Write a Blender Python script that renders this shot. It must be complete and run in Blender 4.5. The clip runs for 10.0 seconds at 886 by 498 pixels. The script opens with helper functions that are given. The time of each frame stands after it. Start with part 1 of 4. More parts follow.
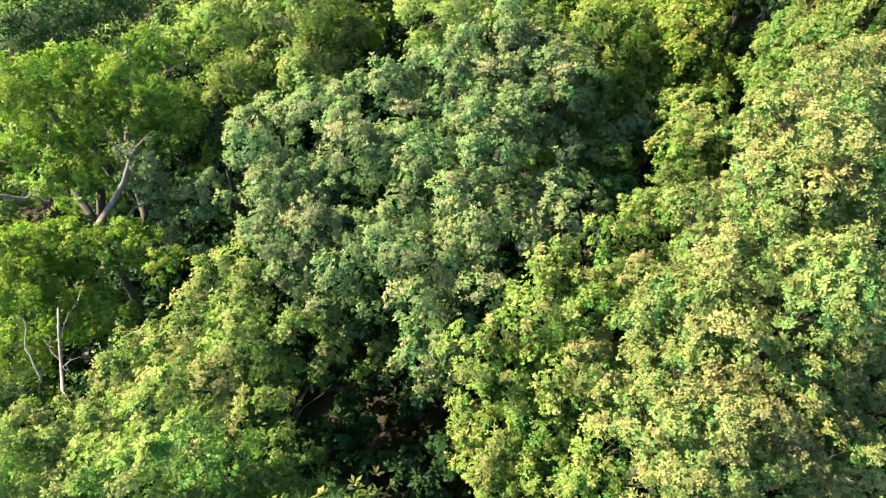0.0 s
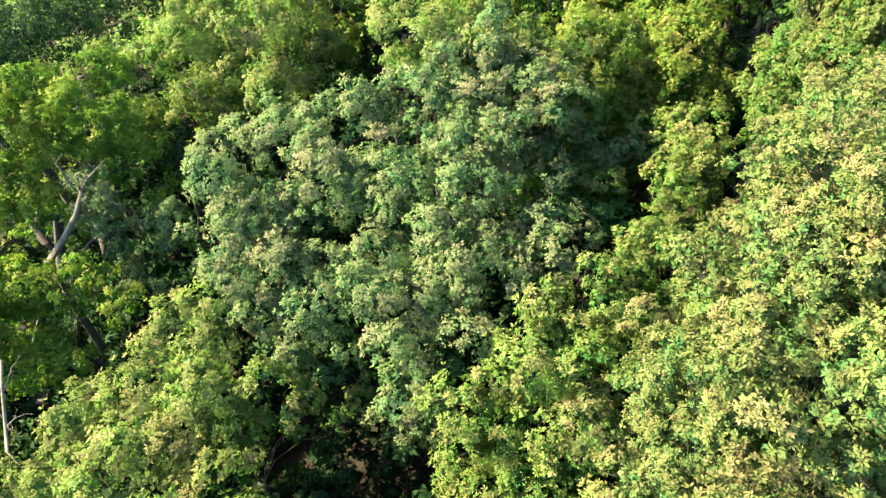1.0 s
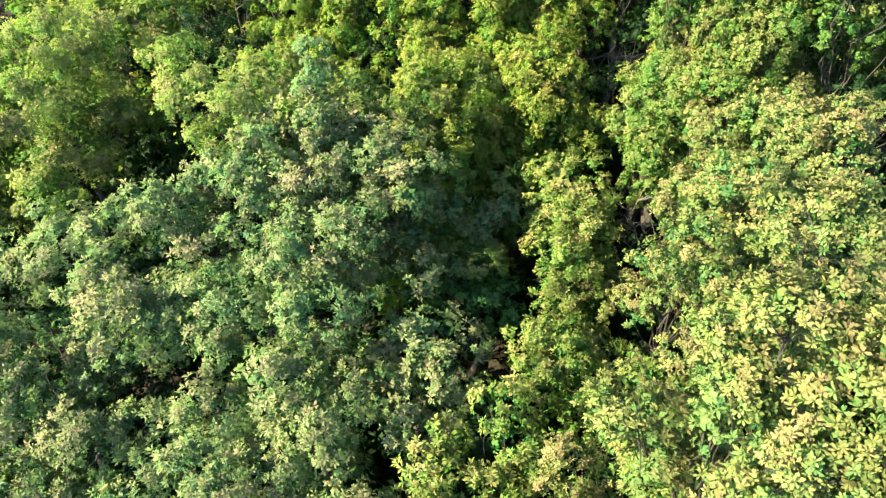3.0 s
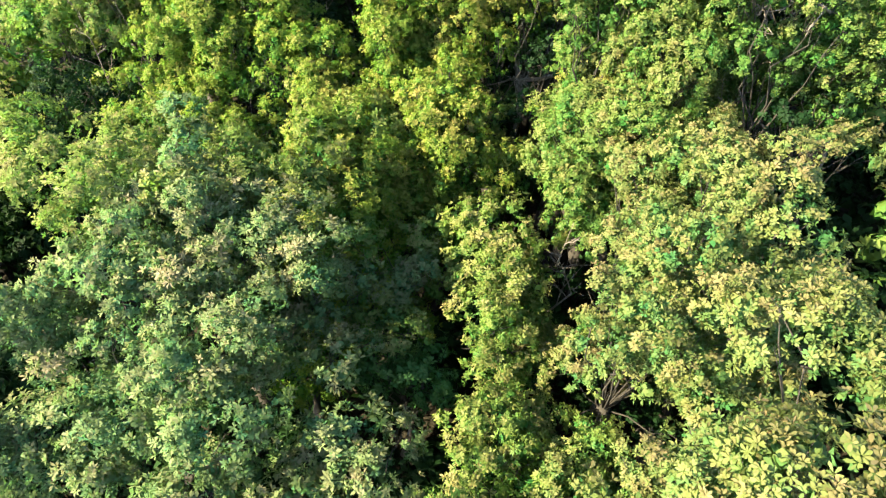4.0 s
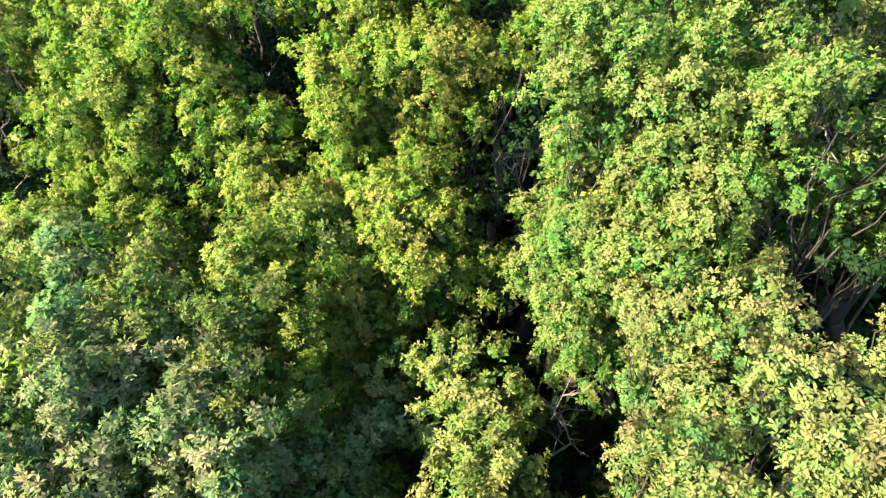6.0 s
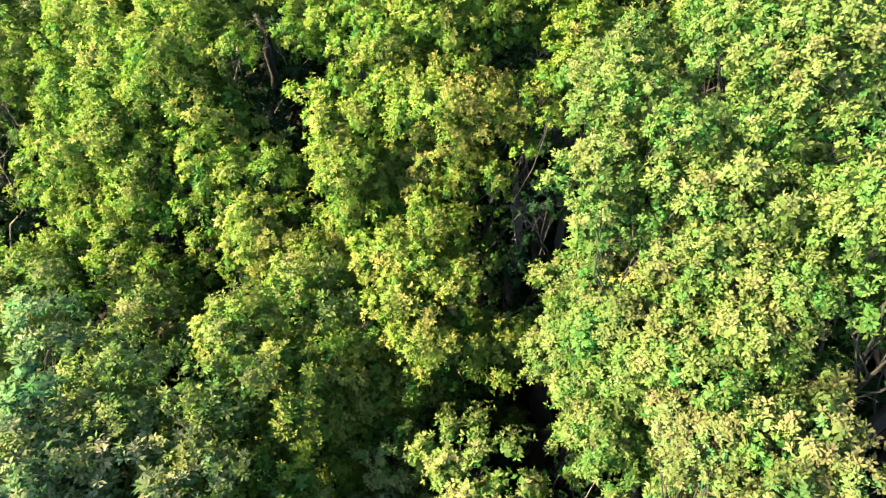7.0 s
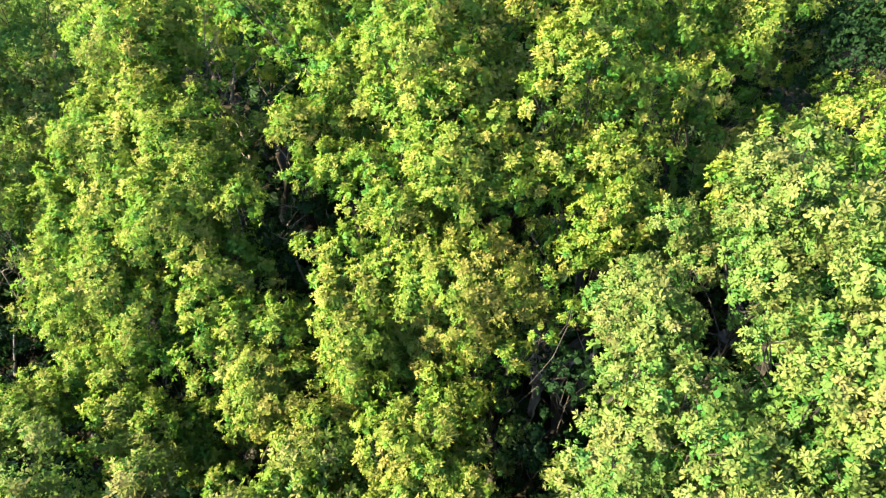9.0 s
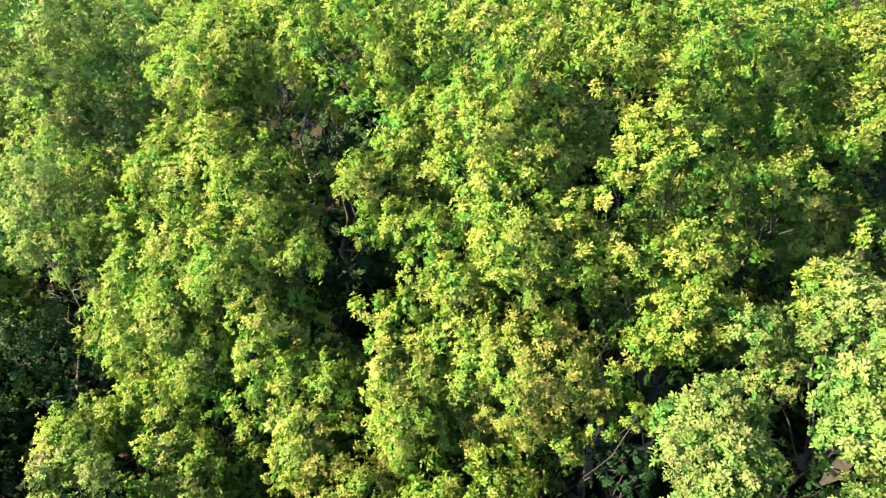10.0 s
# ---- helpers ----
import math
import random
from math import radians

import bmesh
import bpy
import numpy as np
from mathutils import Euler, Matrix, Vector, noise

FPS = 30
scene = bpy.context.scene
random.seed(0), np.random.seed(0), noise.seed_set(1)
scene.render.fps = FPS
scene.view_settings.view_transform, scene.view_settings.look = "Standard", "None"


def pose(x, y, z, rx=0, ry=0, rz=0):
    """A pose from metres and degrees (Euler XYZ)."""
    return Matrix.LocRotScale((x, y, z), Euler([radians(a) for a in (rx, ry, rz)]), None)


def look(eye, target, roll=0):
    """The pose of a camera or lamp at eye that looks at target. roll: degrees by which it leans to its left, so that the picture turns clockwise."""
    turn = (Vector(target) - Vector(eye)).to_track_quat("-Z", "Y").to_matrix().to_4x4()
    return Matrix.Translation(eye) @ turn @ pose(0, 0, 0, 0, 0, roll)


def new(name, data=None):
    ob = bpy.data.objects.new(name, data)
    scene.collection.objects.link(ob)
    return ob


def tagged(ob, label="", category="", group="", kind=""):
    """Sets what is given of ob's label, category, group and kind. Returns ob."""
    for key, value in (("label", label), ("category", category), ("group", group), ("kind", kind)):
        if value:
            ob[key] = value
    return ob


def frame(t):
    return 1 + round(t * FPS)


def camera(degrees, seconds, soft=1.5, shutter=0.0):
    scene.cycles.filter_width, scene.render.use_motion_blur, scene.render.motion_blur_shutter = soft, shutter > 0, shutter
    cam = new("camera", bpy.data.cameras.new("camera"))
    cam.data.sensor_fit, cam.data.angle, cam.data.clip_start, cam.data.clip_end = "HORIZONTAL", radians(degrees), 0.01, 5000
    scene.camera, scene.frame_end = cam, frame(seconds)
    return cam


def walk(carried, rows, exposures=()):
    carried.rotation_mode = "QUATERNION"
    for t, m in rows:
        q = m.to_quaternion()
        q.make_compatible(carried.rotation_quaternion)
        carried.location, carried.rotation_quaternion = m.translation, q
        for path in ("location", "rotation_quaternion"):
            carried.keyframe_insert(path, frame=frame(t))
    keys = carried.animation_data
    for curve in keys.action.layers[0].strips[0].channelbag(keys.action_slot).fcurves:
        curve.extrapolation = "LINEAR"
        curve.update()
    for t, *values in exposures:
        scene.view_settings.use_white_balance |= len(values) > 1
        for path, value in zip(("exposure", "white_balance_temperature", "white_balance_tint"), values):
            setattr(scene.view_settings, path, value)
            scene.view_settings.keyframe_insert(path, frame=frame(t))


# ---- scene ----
cam = camera(69.7, 10.0, soft=1.3)
METRES, EYE, TILT, LEAN, TURN = 34.0, 36.0, -42.0, 0.0, 0.0
ROWS = [
    (0.0, 0.0, 0.0, 0.0, -0.0, -0.0, -0.0),
    (0.5, 0.0031, 0.0363, 0.0248, -0.43, 0.03, 0.36),
    (1.0, 0.0068, 0.081, 0.0536, -1.35, 0.03, 1.18),
    (1.5, 0.0156, 0.1294, 0.085, -2.72, 0.06, 2.41),
    (2.0, 0.0292, 0.1772, 0.1194, -5.38, -0.1, 4.84),
    (2.5, 0.0465, 0.2226, 0.1542, -8.58, -0.46, 7.75),
    (4.0, 0.1155, 0.3429, 0.2551, -19.4, -2.58, 17.1),
    (4.5, 0.143, 0.3778, 0.2874, -21.56, -3.26, 18.89),
    (5.0, 0.1703, 0.4113, 0.3191, -21.73, -3.3, 19.05),
    (5.5, 0.198, 0.4429, 0.3493, -21.67, -3.29, 19.08),
    (7.0, 0.2702, 0.5223, 0.4393, -19.25, -2.61, 17.38),
    (7.5, 0.2901, 0.5346, 0.4772, -19.14, -2.55, 17.32),
    (8.0, 0.3088, 0.542, 0.5182, -18.55, -2.36, 16.91),
    (8.5, 0.3245, 0.5463, 0.5608, -18.13, -2.23, 16.53),
    (9.0, 0.338, 0.552, 0.6008, -17.35, -2.06, 15.94),
    (9.5, 0.3461, 0.5607, 0.6387, -14.37, -1.39, 13.44),
    (10.0, 0.3509, 0.5683, 0.6707, -12.32, -0.78, 11.7),
]
walk(cam, [(t, pose(0, 0, EYE, TILT, LEAN, TURN) @ pose(METRES * x, METRES * y, METRES * z, 90 + pitch, roll, yaw)) for t, x, y, z, yaw, pitch, roll in ROWS],
     exposures=[(0.0, 3.42), (10.0, 3.42)])

# ---- world and sun ----
SUN_FROM = Vector((-0.81, 0.13, 0.57)).normalized()
world = bpy.data.worlds.new("world")
scene.world = world
world.use_nodes = True
wn = world.node_tree.nodes
sky = wn.new("ShaderNodeTexSky")
sky.sky_type = "NISHITA"
sky.sun_disc = False
sky.sun_elevation = math.asin(SUN_FROM.z)
sky.sun_rotation = math.atan2(SUN_FROM.x, SUN_FROM.y)
wn["Background"].inputs["Strength"].default_value = 0.108
world.node_tree.links.new(sky.outputs["Color"], wn["Background"].inputs["Color"])
sun_data = bpy.data.lights.new("sun", "SUN")
sun_data.energy = 4.6
sun_data.angle = radians(0.6)
sun_data.color = (1.0, 0.83, 0.51)
sun_ob = new("sun", sun_data)
sun_ob.matrix_world = look(SUN_FROM * 60, (0, 0, 0))


# ---- materials ----
def rgb(c):
    return (*c, 1.0)


def material(name):
    m = bpy.data.materials.new(name)
    m.use_nodes = True
    return m, m.node_tree.nodes, m.node_tree.links


def ramp(nodes, stops):
    r = nodes.new("ShaderNodeValToRGB")
    e = r.color_ramp.elements
    while len(e) < len(stops):
        e.new(0.5)
    for k, (p, c) in zip(e, stops):
        k.position, k.color = p, rgb(c)
    return r


def leaf_material(name, deep, mid, pale, glow, gloss=0.45, through_share=0.4):
    """Green leaves: every leaf its own tint, every bough its own mean, light passing through the blade."""
    m, n, l = material(name)
    p = n["Principled BSDF"]
    geo, info = n.new("ShaderNodeNewGeometry"), n.new("ShaderNodeObjectInfo")
    co = n.new("ShaderNodeTexCoord")
    spots = n.new("ShaderNodeTexNoise")
    spots.inputs["Scale"].default_value = 0.8
    l.new(co.outputs["Object"], spots.inputs["Vector"])
    # outer leaves paler, inner deeper: leaf age plus painted sun and shade
    tone = n.new("ShaderNodeAttribute"); tone.attribute_name = "lit_young"
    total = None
    for socket, weight in ((tone.outputs["Fac"], 0.64), (geo.outputs["Random Per Island"], 0.14), (info.outputs["Random"], 0.20), (spots.outputs["Fac"], 0.36)):
        k = n.new("ShaderNodeMath"); k.operation = "MULTIPLY_ADD"
        k.inputs[1].default_value, k.inputs[2].default_value = weight, -0.18
        l.new(socket, k.inputs[0])
        if total:
            l.new(total.outputs[0], k.inputs[2])
        total = k
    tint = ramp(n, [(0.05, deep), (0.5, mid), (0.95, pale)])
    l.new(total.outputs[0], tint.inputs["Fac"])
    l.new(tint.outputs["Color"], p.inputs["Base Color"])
    p.inputs["Roughness"].default_value = gloss
    p.inputs["Specular IOR Level"].default_value = 0.06
    tr = n.new("ShaderNodeBsdfTranslucent")
    mixc = n.new("ShaderNodeMix"); mixc.data_type = "RGBA"
    mixc.inputs[0].default_value = 0.5
    mixc.inputs["B"].default_value = rgb(glow)
    l.new(tint.outputs["Color"], mixc.inputs["A"])
    l.new(mixc.outputs["Result"], tr.inputs["Color"])
    mx = n.new("ShaderNodeMixShader")
    mx.inputs[0].default_value = through_share
    l.new(p.outputs[0], mx.inputs[1]); l.new(tr.outputs[0], mx.inputs[2])
    l.new(mx.outputs[0], n["Material Output"].inputs["Surface"])
    return m


def bark_material(name, dark, light, scale=9.0):
    m, n, l = material(name)
    p = n["Principled BSDF"]
    co, mp = n.new("ShaderNodeTexCoord"), n.new("ShaderNodeMapping")
    mp.inputs["Scale"].default_value = (1, 1, 0.25)
    fine, broad = n.new("ShaderNodeTexNoise"), n.new("ShaderNodeTexNoise")
    fine.inputs["Scale"].default_value, fine.inputs["Detail"].default_value = scale * 3, 6
    broad.inputs["Scale"].default_value = scale * 0.3
    l.new(co.outputs["Object"], mp.inputs["Vector"])
    l.new(mp.outputs[0], fine.inputs["Vector"]); l.new(co.outputs["Object"], broad.inputs["Vector"])
    ad = n.new("ShaderNodeMath"); ad.operation = "MULTIPLY_ADD"; ad.inputs[1].default_value = 0.6
    l.new(broad.outputs["Fac"], ad.inputs[0])
    sc = n.new("ShaderNodeMath"); sc.operation = "MULTIPLY"; sc.inputs[1].default_value = 0.5
    l.new(fine.outputs["Fac"], sc.inputs[0]); l.new(sc.outputs[0], ad.inputs[2])
    tint = ramp(n, [(0.35, dark), (0.75, light)])
    l.new(ad.outputs[0], tint.inputs["Fac"]); l.new(tint.outputs["Color"], p.inputs["Base Color"])
    p.inputs["Roughness"].default_value = 0.9
    bump = n.new("ShaderNodeBump"); bump.inputs["Strength"].default_value = 0.7; bump.inputs["Distance"].default_value = 0.02
    l.new(fine.outputs["Fac"], bump.inputs["Height"]); l.new(bump.outputs[0], p.inputs["Normal"])
    return m


LEAF = {
    # species: (words, material)
    "g": ("greyish green oak", leaf_material("leaf_grey_green", (0.031, 0.108, 0.049), (0.095, 0.138, 0.053), (0.156, 0.136, 0.084), (0.075, 0.195, 0.040), 0.45, 0.46)),
    "o": ("olive green oak", leaf_material("leaf_olive", (0.027, 0.106, 0.025), (0.095, 0.134, 0.031), (0.163, 0.135, 0.067), (0.090, 0.210, 0.021), 0.45, 0.42)),
    "m": ("vivid green maple", leaf_material("leaf_vivid_green", (0.021, 0.103, 0.015), (0.083, 0.138, 0.015), (0.168, 0.156, 0.030), (0.095, 0.240, 0.013), 0.45, 0.44)),
    "y": ("yellowish green oak with pale shoots", leaf_material("leaf_yellowish", (0.029, 0.101, 0.032), (0.095, 0.121, 0.037), (0.140, 0.110, 0.058), (0.080, 0.190, 0.028), 0.45, 0.42)),
    "l": ("lime green oak", leaf_material("leaf_lime", (0.026, 0.110, 0.026), (0.094, 0.138, 0.031), (0.162, 0.140, 0.062), (0.086, 0.235, 0.020), 0.45, 0.44)),
    "b": ("bright green oak", leaf_material("leaf_bright_green", (0.025, 0.109, 0.019), (0.091, 0.139, 0.020), (0.162, 0.141, 0.042), (0.090, 0.225, 0.016), 0.45, 0.42)),
    "c": ("fresh green large-leaved oak", leaf_material("leaf_fresh_green", (0.024, 0.103, 0.022), (0.080, 0.122, 0.029), (0.122, 0.115, 0.047), (0.076, 0.205, 0.024), 0.42, 0.42)),
    # deep green with the shade between crowns put into the tone
    "d": ("shade-toned deep green", leaf_material("leaf_shade_toned_green", (0.020, 0.080, 0.028), (0.036, 0.100, 0.028), (0.070, 0.118, 0.040), (0.060, 0.175, 0.022), 0.5, 0.48)),
    # near-black green: the shade of deep gaps put into the colour
    "u": ("shade-painted dark green", leaf_material("leaf_painted_shade", (0.004, 0.014, 0.005), (0.008, 0.025, 0.007), (0.018, 0.042, 0.012), (0.016, 0.050, 0.007), 0.6, 0.25)),
}
# darker than real bark: shade inside the crowns put into the colour
BARK_SHADED = bark_material("bark_shade_dark", (0.005, 0.0045, 0.003), (0.017, 0.0145, 0.011))
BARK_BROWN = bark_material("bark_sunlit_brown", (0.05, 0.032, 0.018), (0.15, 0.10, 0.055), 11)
BARK_PALE = bark_material("bark_pale_dead", (0.04, 0.035, 0.028), (0.125, 0.113, 0.094), 14)
BARK_GREY = bark_material("bark_mossy_grey", (0.018, 0.018, 0.013), (0.07, 0.066, 0.05), 10)

m, n, l = material("forest_floor")
co = n.new("ShaderNodeTexCoord")
n1, n2 = n.new("ShaderNodeTexNoise"), n.new("ShaderNodeTexNoise")
n1.inputs["Scale"].default_value, n1.inputs["Detail"].default_value = 0.35, 8
n2.inputs["Scale"].default_value, n2.inputs["Detail"].default_value = 9, 8
l.new(co.outputs["Object"], n1.inputs["Vector"]); l.new(co.outputs["Object"], n2.inputs["Vector"])
# darker than real humus: the canopy's shade is put into the colour
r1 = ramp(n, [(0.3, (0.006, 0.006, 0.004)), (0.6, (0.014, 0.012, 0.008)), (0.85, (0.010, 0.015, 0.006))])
ad = n.new("ShaderNodeMath"); ad.operation = "MULTIPLY_ADD"; ad.inputs[1].default_value = 0.5
sc = n.new("ShaderNodeMath"); sc.operation = "MULTIPLY"; sc.inputs[1].default_value = 0.5
l.new(n1.outputs["Fac"], ad.inputs[0]); l.new(n2.outputs["Fac"], sc.inputs[0]); l.new(sc.outputs[0], ad.inputs[2])
l.new(ad.outputs[0], r1.inputs["Fac"]); l.new(r1.outputs["Color"], n["Principled BSDF"].inputs["Base Color"])
n["Principled BSDF"].inputs["Roughness"].default_value = 0.95
n["Principled BSDF"].inputs["Specular IOR Level"].default_value = 0.1
bp = n.new("ShaderNodeBump"); bp.inputs["Distance"].default_value = 0.06
l.new(n2.outputs["Fac"], bp.inputs["Height"]); l.new(bp.outputs[0], n["Principled BSDF"].inputs["Normal"])
FLOOR_MAT = m


# ---- the hillside ----
def ground_z(x, y):
    """A hillside that climbs to the right of the flight and levels out far away."""
    return 2.0 + 36.0 * math.tanh(x / 100) + 8.5 * math.tanh((y - 30) / 85) + 0.5 * math.sin(x * 0.14 + 1.1) * math.cos(y * 0.12)


def make_ground():
    near = [-80 + 3.5 * i for i in range(54)]
    axis = [-2500, -1200, -520, -260, -150, -105] + near + [120, 165, 270, 540, 1200, 2500]
    vs = [(x, y, ground_z(x, y)) for y in axis for x in axis]
    k = len(axis)
    fs = [(j * k + i, j * k + i + 1, (j + 1) * k + i + 1, (j + 1) * k + i) for j in range(k - 1) for i in range(k - 1)]
    me = bpy.data.meshes.new("ground")
    me.from_pydata(vs, [], fs)
    me.polygons.foreach_set("use_smooth", [True] * len(fs))
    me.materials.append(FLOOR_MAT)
    tagged(new("ground", me), "brown hillside forest floor with leaf litter, darkened for canopy shade", "ground", kind="structure")


make_ground()


# ---- leaves and clumps ----
def unit_rows(a):
    return a / np.maximum(np.linalg.norm(a, axis=1, keepdims=True), 1e-6)


def leaf_blades(base, axis, up, out, length, width, lobed, rng):
    """Folded leaf blades as arrays of corners, triangles and normals that bulge with the bunch; lobed ones have four triangles, plain ones two."""
    k = len(base)
    side = unit_rows(np.cross(axis, up))
    nrm = np.cross(side, axis)
    w = width[:, None] / 2
    ln = length[:, None]
    dip = (rng.uniform(0.05, 0.35, k) * width)[:, None] * nrm
    droop = (rng.uniform(-0.05, 0.22, k) * length)[:, None] * nrm
    tip = base + axis * ln - droop
    if lobed:
        corners = np.stack([base, base + axis * ln * 0.36 + side * w * 0.72 + dip, base + axis * ln * 0.74 + side * w * 1.05 + dip - droop * 0.5,
                            tip, base + axis * ln * 0.74 - side * w * 1.05 + dip - droop * 0.5, base + axis * ln * 0.36 - side * w * 0.72 + dip], 1)
        tri = np.array([[0, 1, 2], [0, 2, 3], [0, 3, 4], [0, 4, 5]])
    else:
        corners = np.stack([base, base + axis * ln * 0.58 + side * w + dip, tip, base + axis * ln * 0.58 - side * w + dip], 1)
        tri = np.array([[0, 1, 2], [0, 2, 3]])
    c = corners.shape[1]
    bulge = np.repeat(unit_rows(out * 0.78 + nrm * 0.42), c, 0)
    faces = (np.arange(k)[:, None, None] * c + tri[None]).reshape(-1, 3)
    return corners.reshape(-1, 3), faces, bulge


def mesh_from(name, vs, fs, mat, ns, lit_young, build):
    me = bpy.data.meshes.new(name)
    me.vertices.add(len(vs)); me.loops.add(len(fs) * 3); me.polygons.add(len(fs))
    me.vertices.foreach_set("co", np.ascontiguousarray(vs, dtype=np.float32).ravel())
    me.loops.foreach_set("vertex_index", np.ascontiguousarray(fs, dtype=np.int32).ravel())
    me.polygons.foreach_set("loop_start", np.arange(0, len(fs) * 3, 3, dtype=np.int32))
    me.materials.append(mat)
    me.update(calc_edges=True)
    me.polygons.foreach_set("use_smooth", np.ones(len(fs), dtype=bool))
    me.normals_split_custom_set_from_vertices(ns.tolist())
    me.attributes.new("lit_young", "FLOAT", "POINT").data.foreach_set("value", lit_young.astype(np.float32))
    me["build"] = build
    return me


def clump_mesh(build, radius, leaf, density, seed, lobed=False, coarse=1.0):
    """A leafy bough end: bunches of leaf rosettes over an uneven dome, with gaps between the bunches."""
    rng = np.random.default_rng(seed)
    count = max(5, int((5 + 5.5 * radius) * coarse))
    i = np.arange(count) + 0.5
    z = 1 - i / count * 1.25
    ang = i * 2.39996 + rng.uniform(0, 6)
    d = np.stack([np.sqrt(np.maximum(0, 1 - z * z)) * np.cos(ang), np.sqrt(np.maximum(0, 1 - z * z)) * np.sin(ang), z], 1)
    d = unit_rows(d + rng.normal(0, 0.22, d.shape))
    size = radius * rng.uniform(0.25, 0.46, count) * (1.2 / radius) ** 0.25 / coarse ** 0.5
    bunch = d * (radius * rng.uniform(0.45, 1.12, count))[:, None] * np.array([1, 1, 0.92])
    way = unit_rows(d + np.array([0, 0, 0.6]))
    per = np.maximum(4, (density * 2.6 * size ** 2).astype(int))
    who = np.repeat(np.arange(count), per)
    t = len(who)
    o = unit_rows(rng.normal(0, 1, (t, 3)) + way[who] * 0.85)
    far_out = np.where(rng.random(t) < 0.10, rng.uniform(1.15, 1.5, t), rng.uniform(0.5, 1.1, t))
    tuft = bunch[who] + o * (size[who] * far_out)[:, None] + way[who] * (size[who] * rng.uniform(-0.1, 0.45, t))[:, None]
    tway = unit_rows(o * 0.75 + way[who] * 0.35 + rng.normal(0, 0.22, o.shape) + np.array([0, 0, 0.25]))
    leaves = 7
    k = t * leaves
    tw = np.repeat(tway, leaves, 0)
    helper = np.where(np.abs(tw[:, 2:3]) < 0.9, np.array([[0, 0, 1.0]]), np.array([[1.0, 0, 0]]))
    e1 = unit_rows(np.cross(tw, helper)); e2 = np.cross(tw, e1)
    turn = np.tile(np.arange(leaves) * 6.2832 / leaves, t) + np.repeat(rng.uniform(0, 6.28, t), leaves) + rng.normal(0, 0.25, k)
    lift = rng.uniform(0.15, 1.05, k)
    axis = unit_rows((np.cos(turn) * np.cos(lift))[:, None] * e1 + (np.sin(turn) * np.cos(lift))[:, None] * e2 + np.sin(lift)[:, None] * tw)
    ups = unit_rows(tw + rng.normal(0, 0.3, tw.shape))
    length = leaf * rng.uniform(0.75, 1.55, k)
    base = np.repeat(tuft, leaves, 0) + axis * (leaf * 0.12)
    vs, fs, ns = leaf_blades(base, axis, ups, np.repeat(unit_rows(o * 0.62 + d[who] * 0.7), leaves, 0), length, length * rng.uniform(0.32, 0.45, k), lobed, rng)
    # overlapping inner leaves close every bunch
    cap = 0.22 if coarse > 0.8 else 0.6
    ask = np.clip((13 * (size / (cap * 1.05)) ** 2).astype(int), 8, 36)
    w2 = np.repeat(np.arange(count), ask)
    o2 = unit_rows(rng.normal(0, 1, (len(w2), 3)) + way[w2] * 0.7)
    t2 = unit_rows(np.cross(o2, rng.normal(0, 1, o2.shape)))
    ln2 = np.minimum(size[w2] * 0.85, cap) * rng.uniform(0.7, 1.1, len(w2))
    at2 = bunch[w2] + o2 * (size[w2] * rng.uniform(0.3, 0.62, len(w2)))[:, None] - t2 * (ln2 * 0.5)[:, None]
    v2, f2, n2 = leaf_blades(at2, t2, unit_rows(o2 + rng.normal(0, 0.2, o2.shape)), unit_rows(o2 * 0.7 + d[w2] * 0.6), ln2, ln2 * rng.uniform(0.6, 0.8, len(w2)), False, rng)
    # young yellowish shoots outside, older leaves within; painted sun and shade added to both
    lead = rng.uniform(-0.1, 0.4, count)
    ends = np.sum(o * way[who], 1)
    tuft_tone = np.clip(lead[who] + 0.45 * ends + rng.uniform(0, 0.3, t) + (far_out - 0.75) * 0.4, 0, 1)
    lit_young = np.concatenate([np.repeat(tuft_tone, len(vs) // t), np.repeat(np.clip(lead[w2] + 0.45 * np.sum(o2 * way[w2], 1) + rng.uniform(-0.3, 0.1, len(w2)), 0, 1), 4)])
    # shade clumps take a deeper green, the shade under bunches painted in
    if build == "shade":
        lit_young *= 0.4
    vs, fs, ns = np.concatenate([vs, v2]), np.concatenate([fs, f2 + len(vs)]), np.concatenate([ns, n2])
    return mesh_from("leaf_clump", vs, fs, LEAF["b"][1], ns, lit_young, build)


SIZES = (0.55, 0.75, 1.0, 1.35, 1.8, 2.3)
CLUMPS = {}
for s, rad in enumerate(SIZES):
    CLUMPS["fine", s] = [clump_mesh("fine", rad, 0.118, 64, 10 * s + v) for v in range(4)]
    CLUMPS["mid", s] = [clump_mesh("mid", rad, 0.152, 38, 50 + 10 * s + v) for v in range(4)]
    CLUMPS["broad", s] = [clump_mesh("broad", rad, 0.095, 100, 110 + 10 * s + v, True) for v in range(4)]
    CLUMPS["far", s] = [clump_mesh("far", rad, 0.26, 4, 200 + 10 * s + v, False, 0.45) for v in range(3)]
    CLUMPS["near", s] = [clump_mesh("near", rad, 0.17, 21, 250 + 10 * s + v, False, 0.8) for v in range(3)]
    CLUMPS["shade", s] = [clump_mesh("shade", rad, 0.128, 14, 300 + 10 * s + v, False, 0.81) for v in range(3)]
    CLUMPS["scrub", s] = [clump_mesh("scrub", rad, 0.36, 1.1, 400 + 10 * s + v, False, 0.3) for v in range(3)]


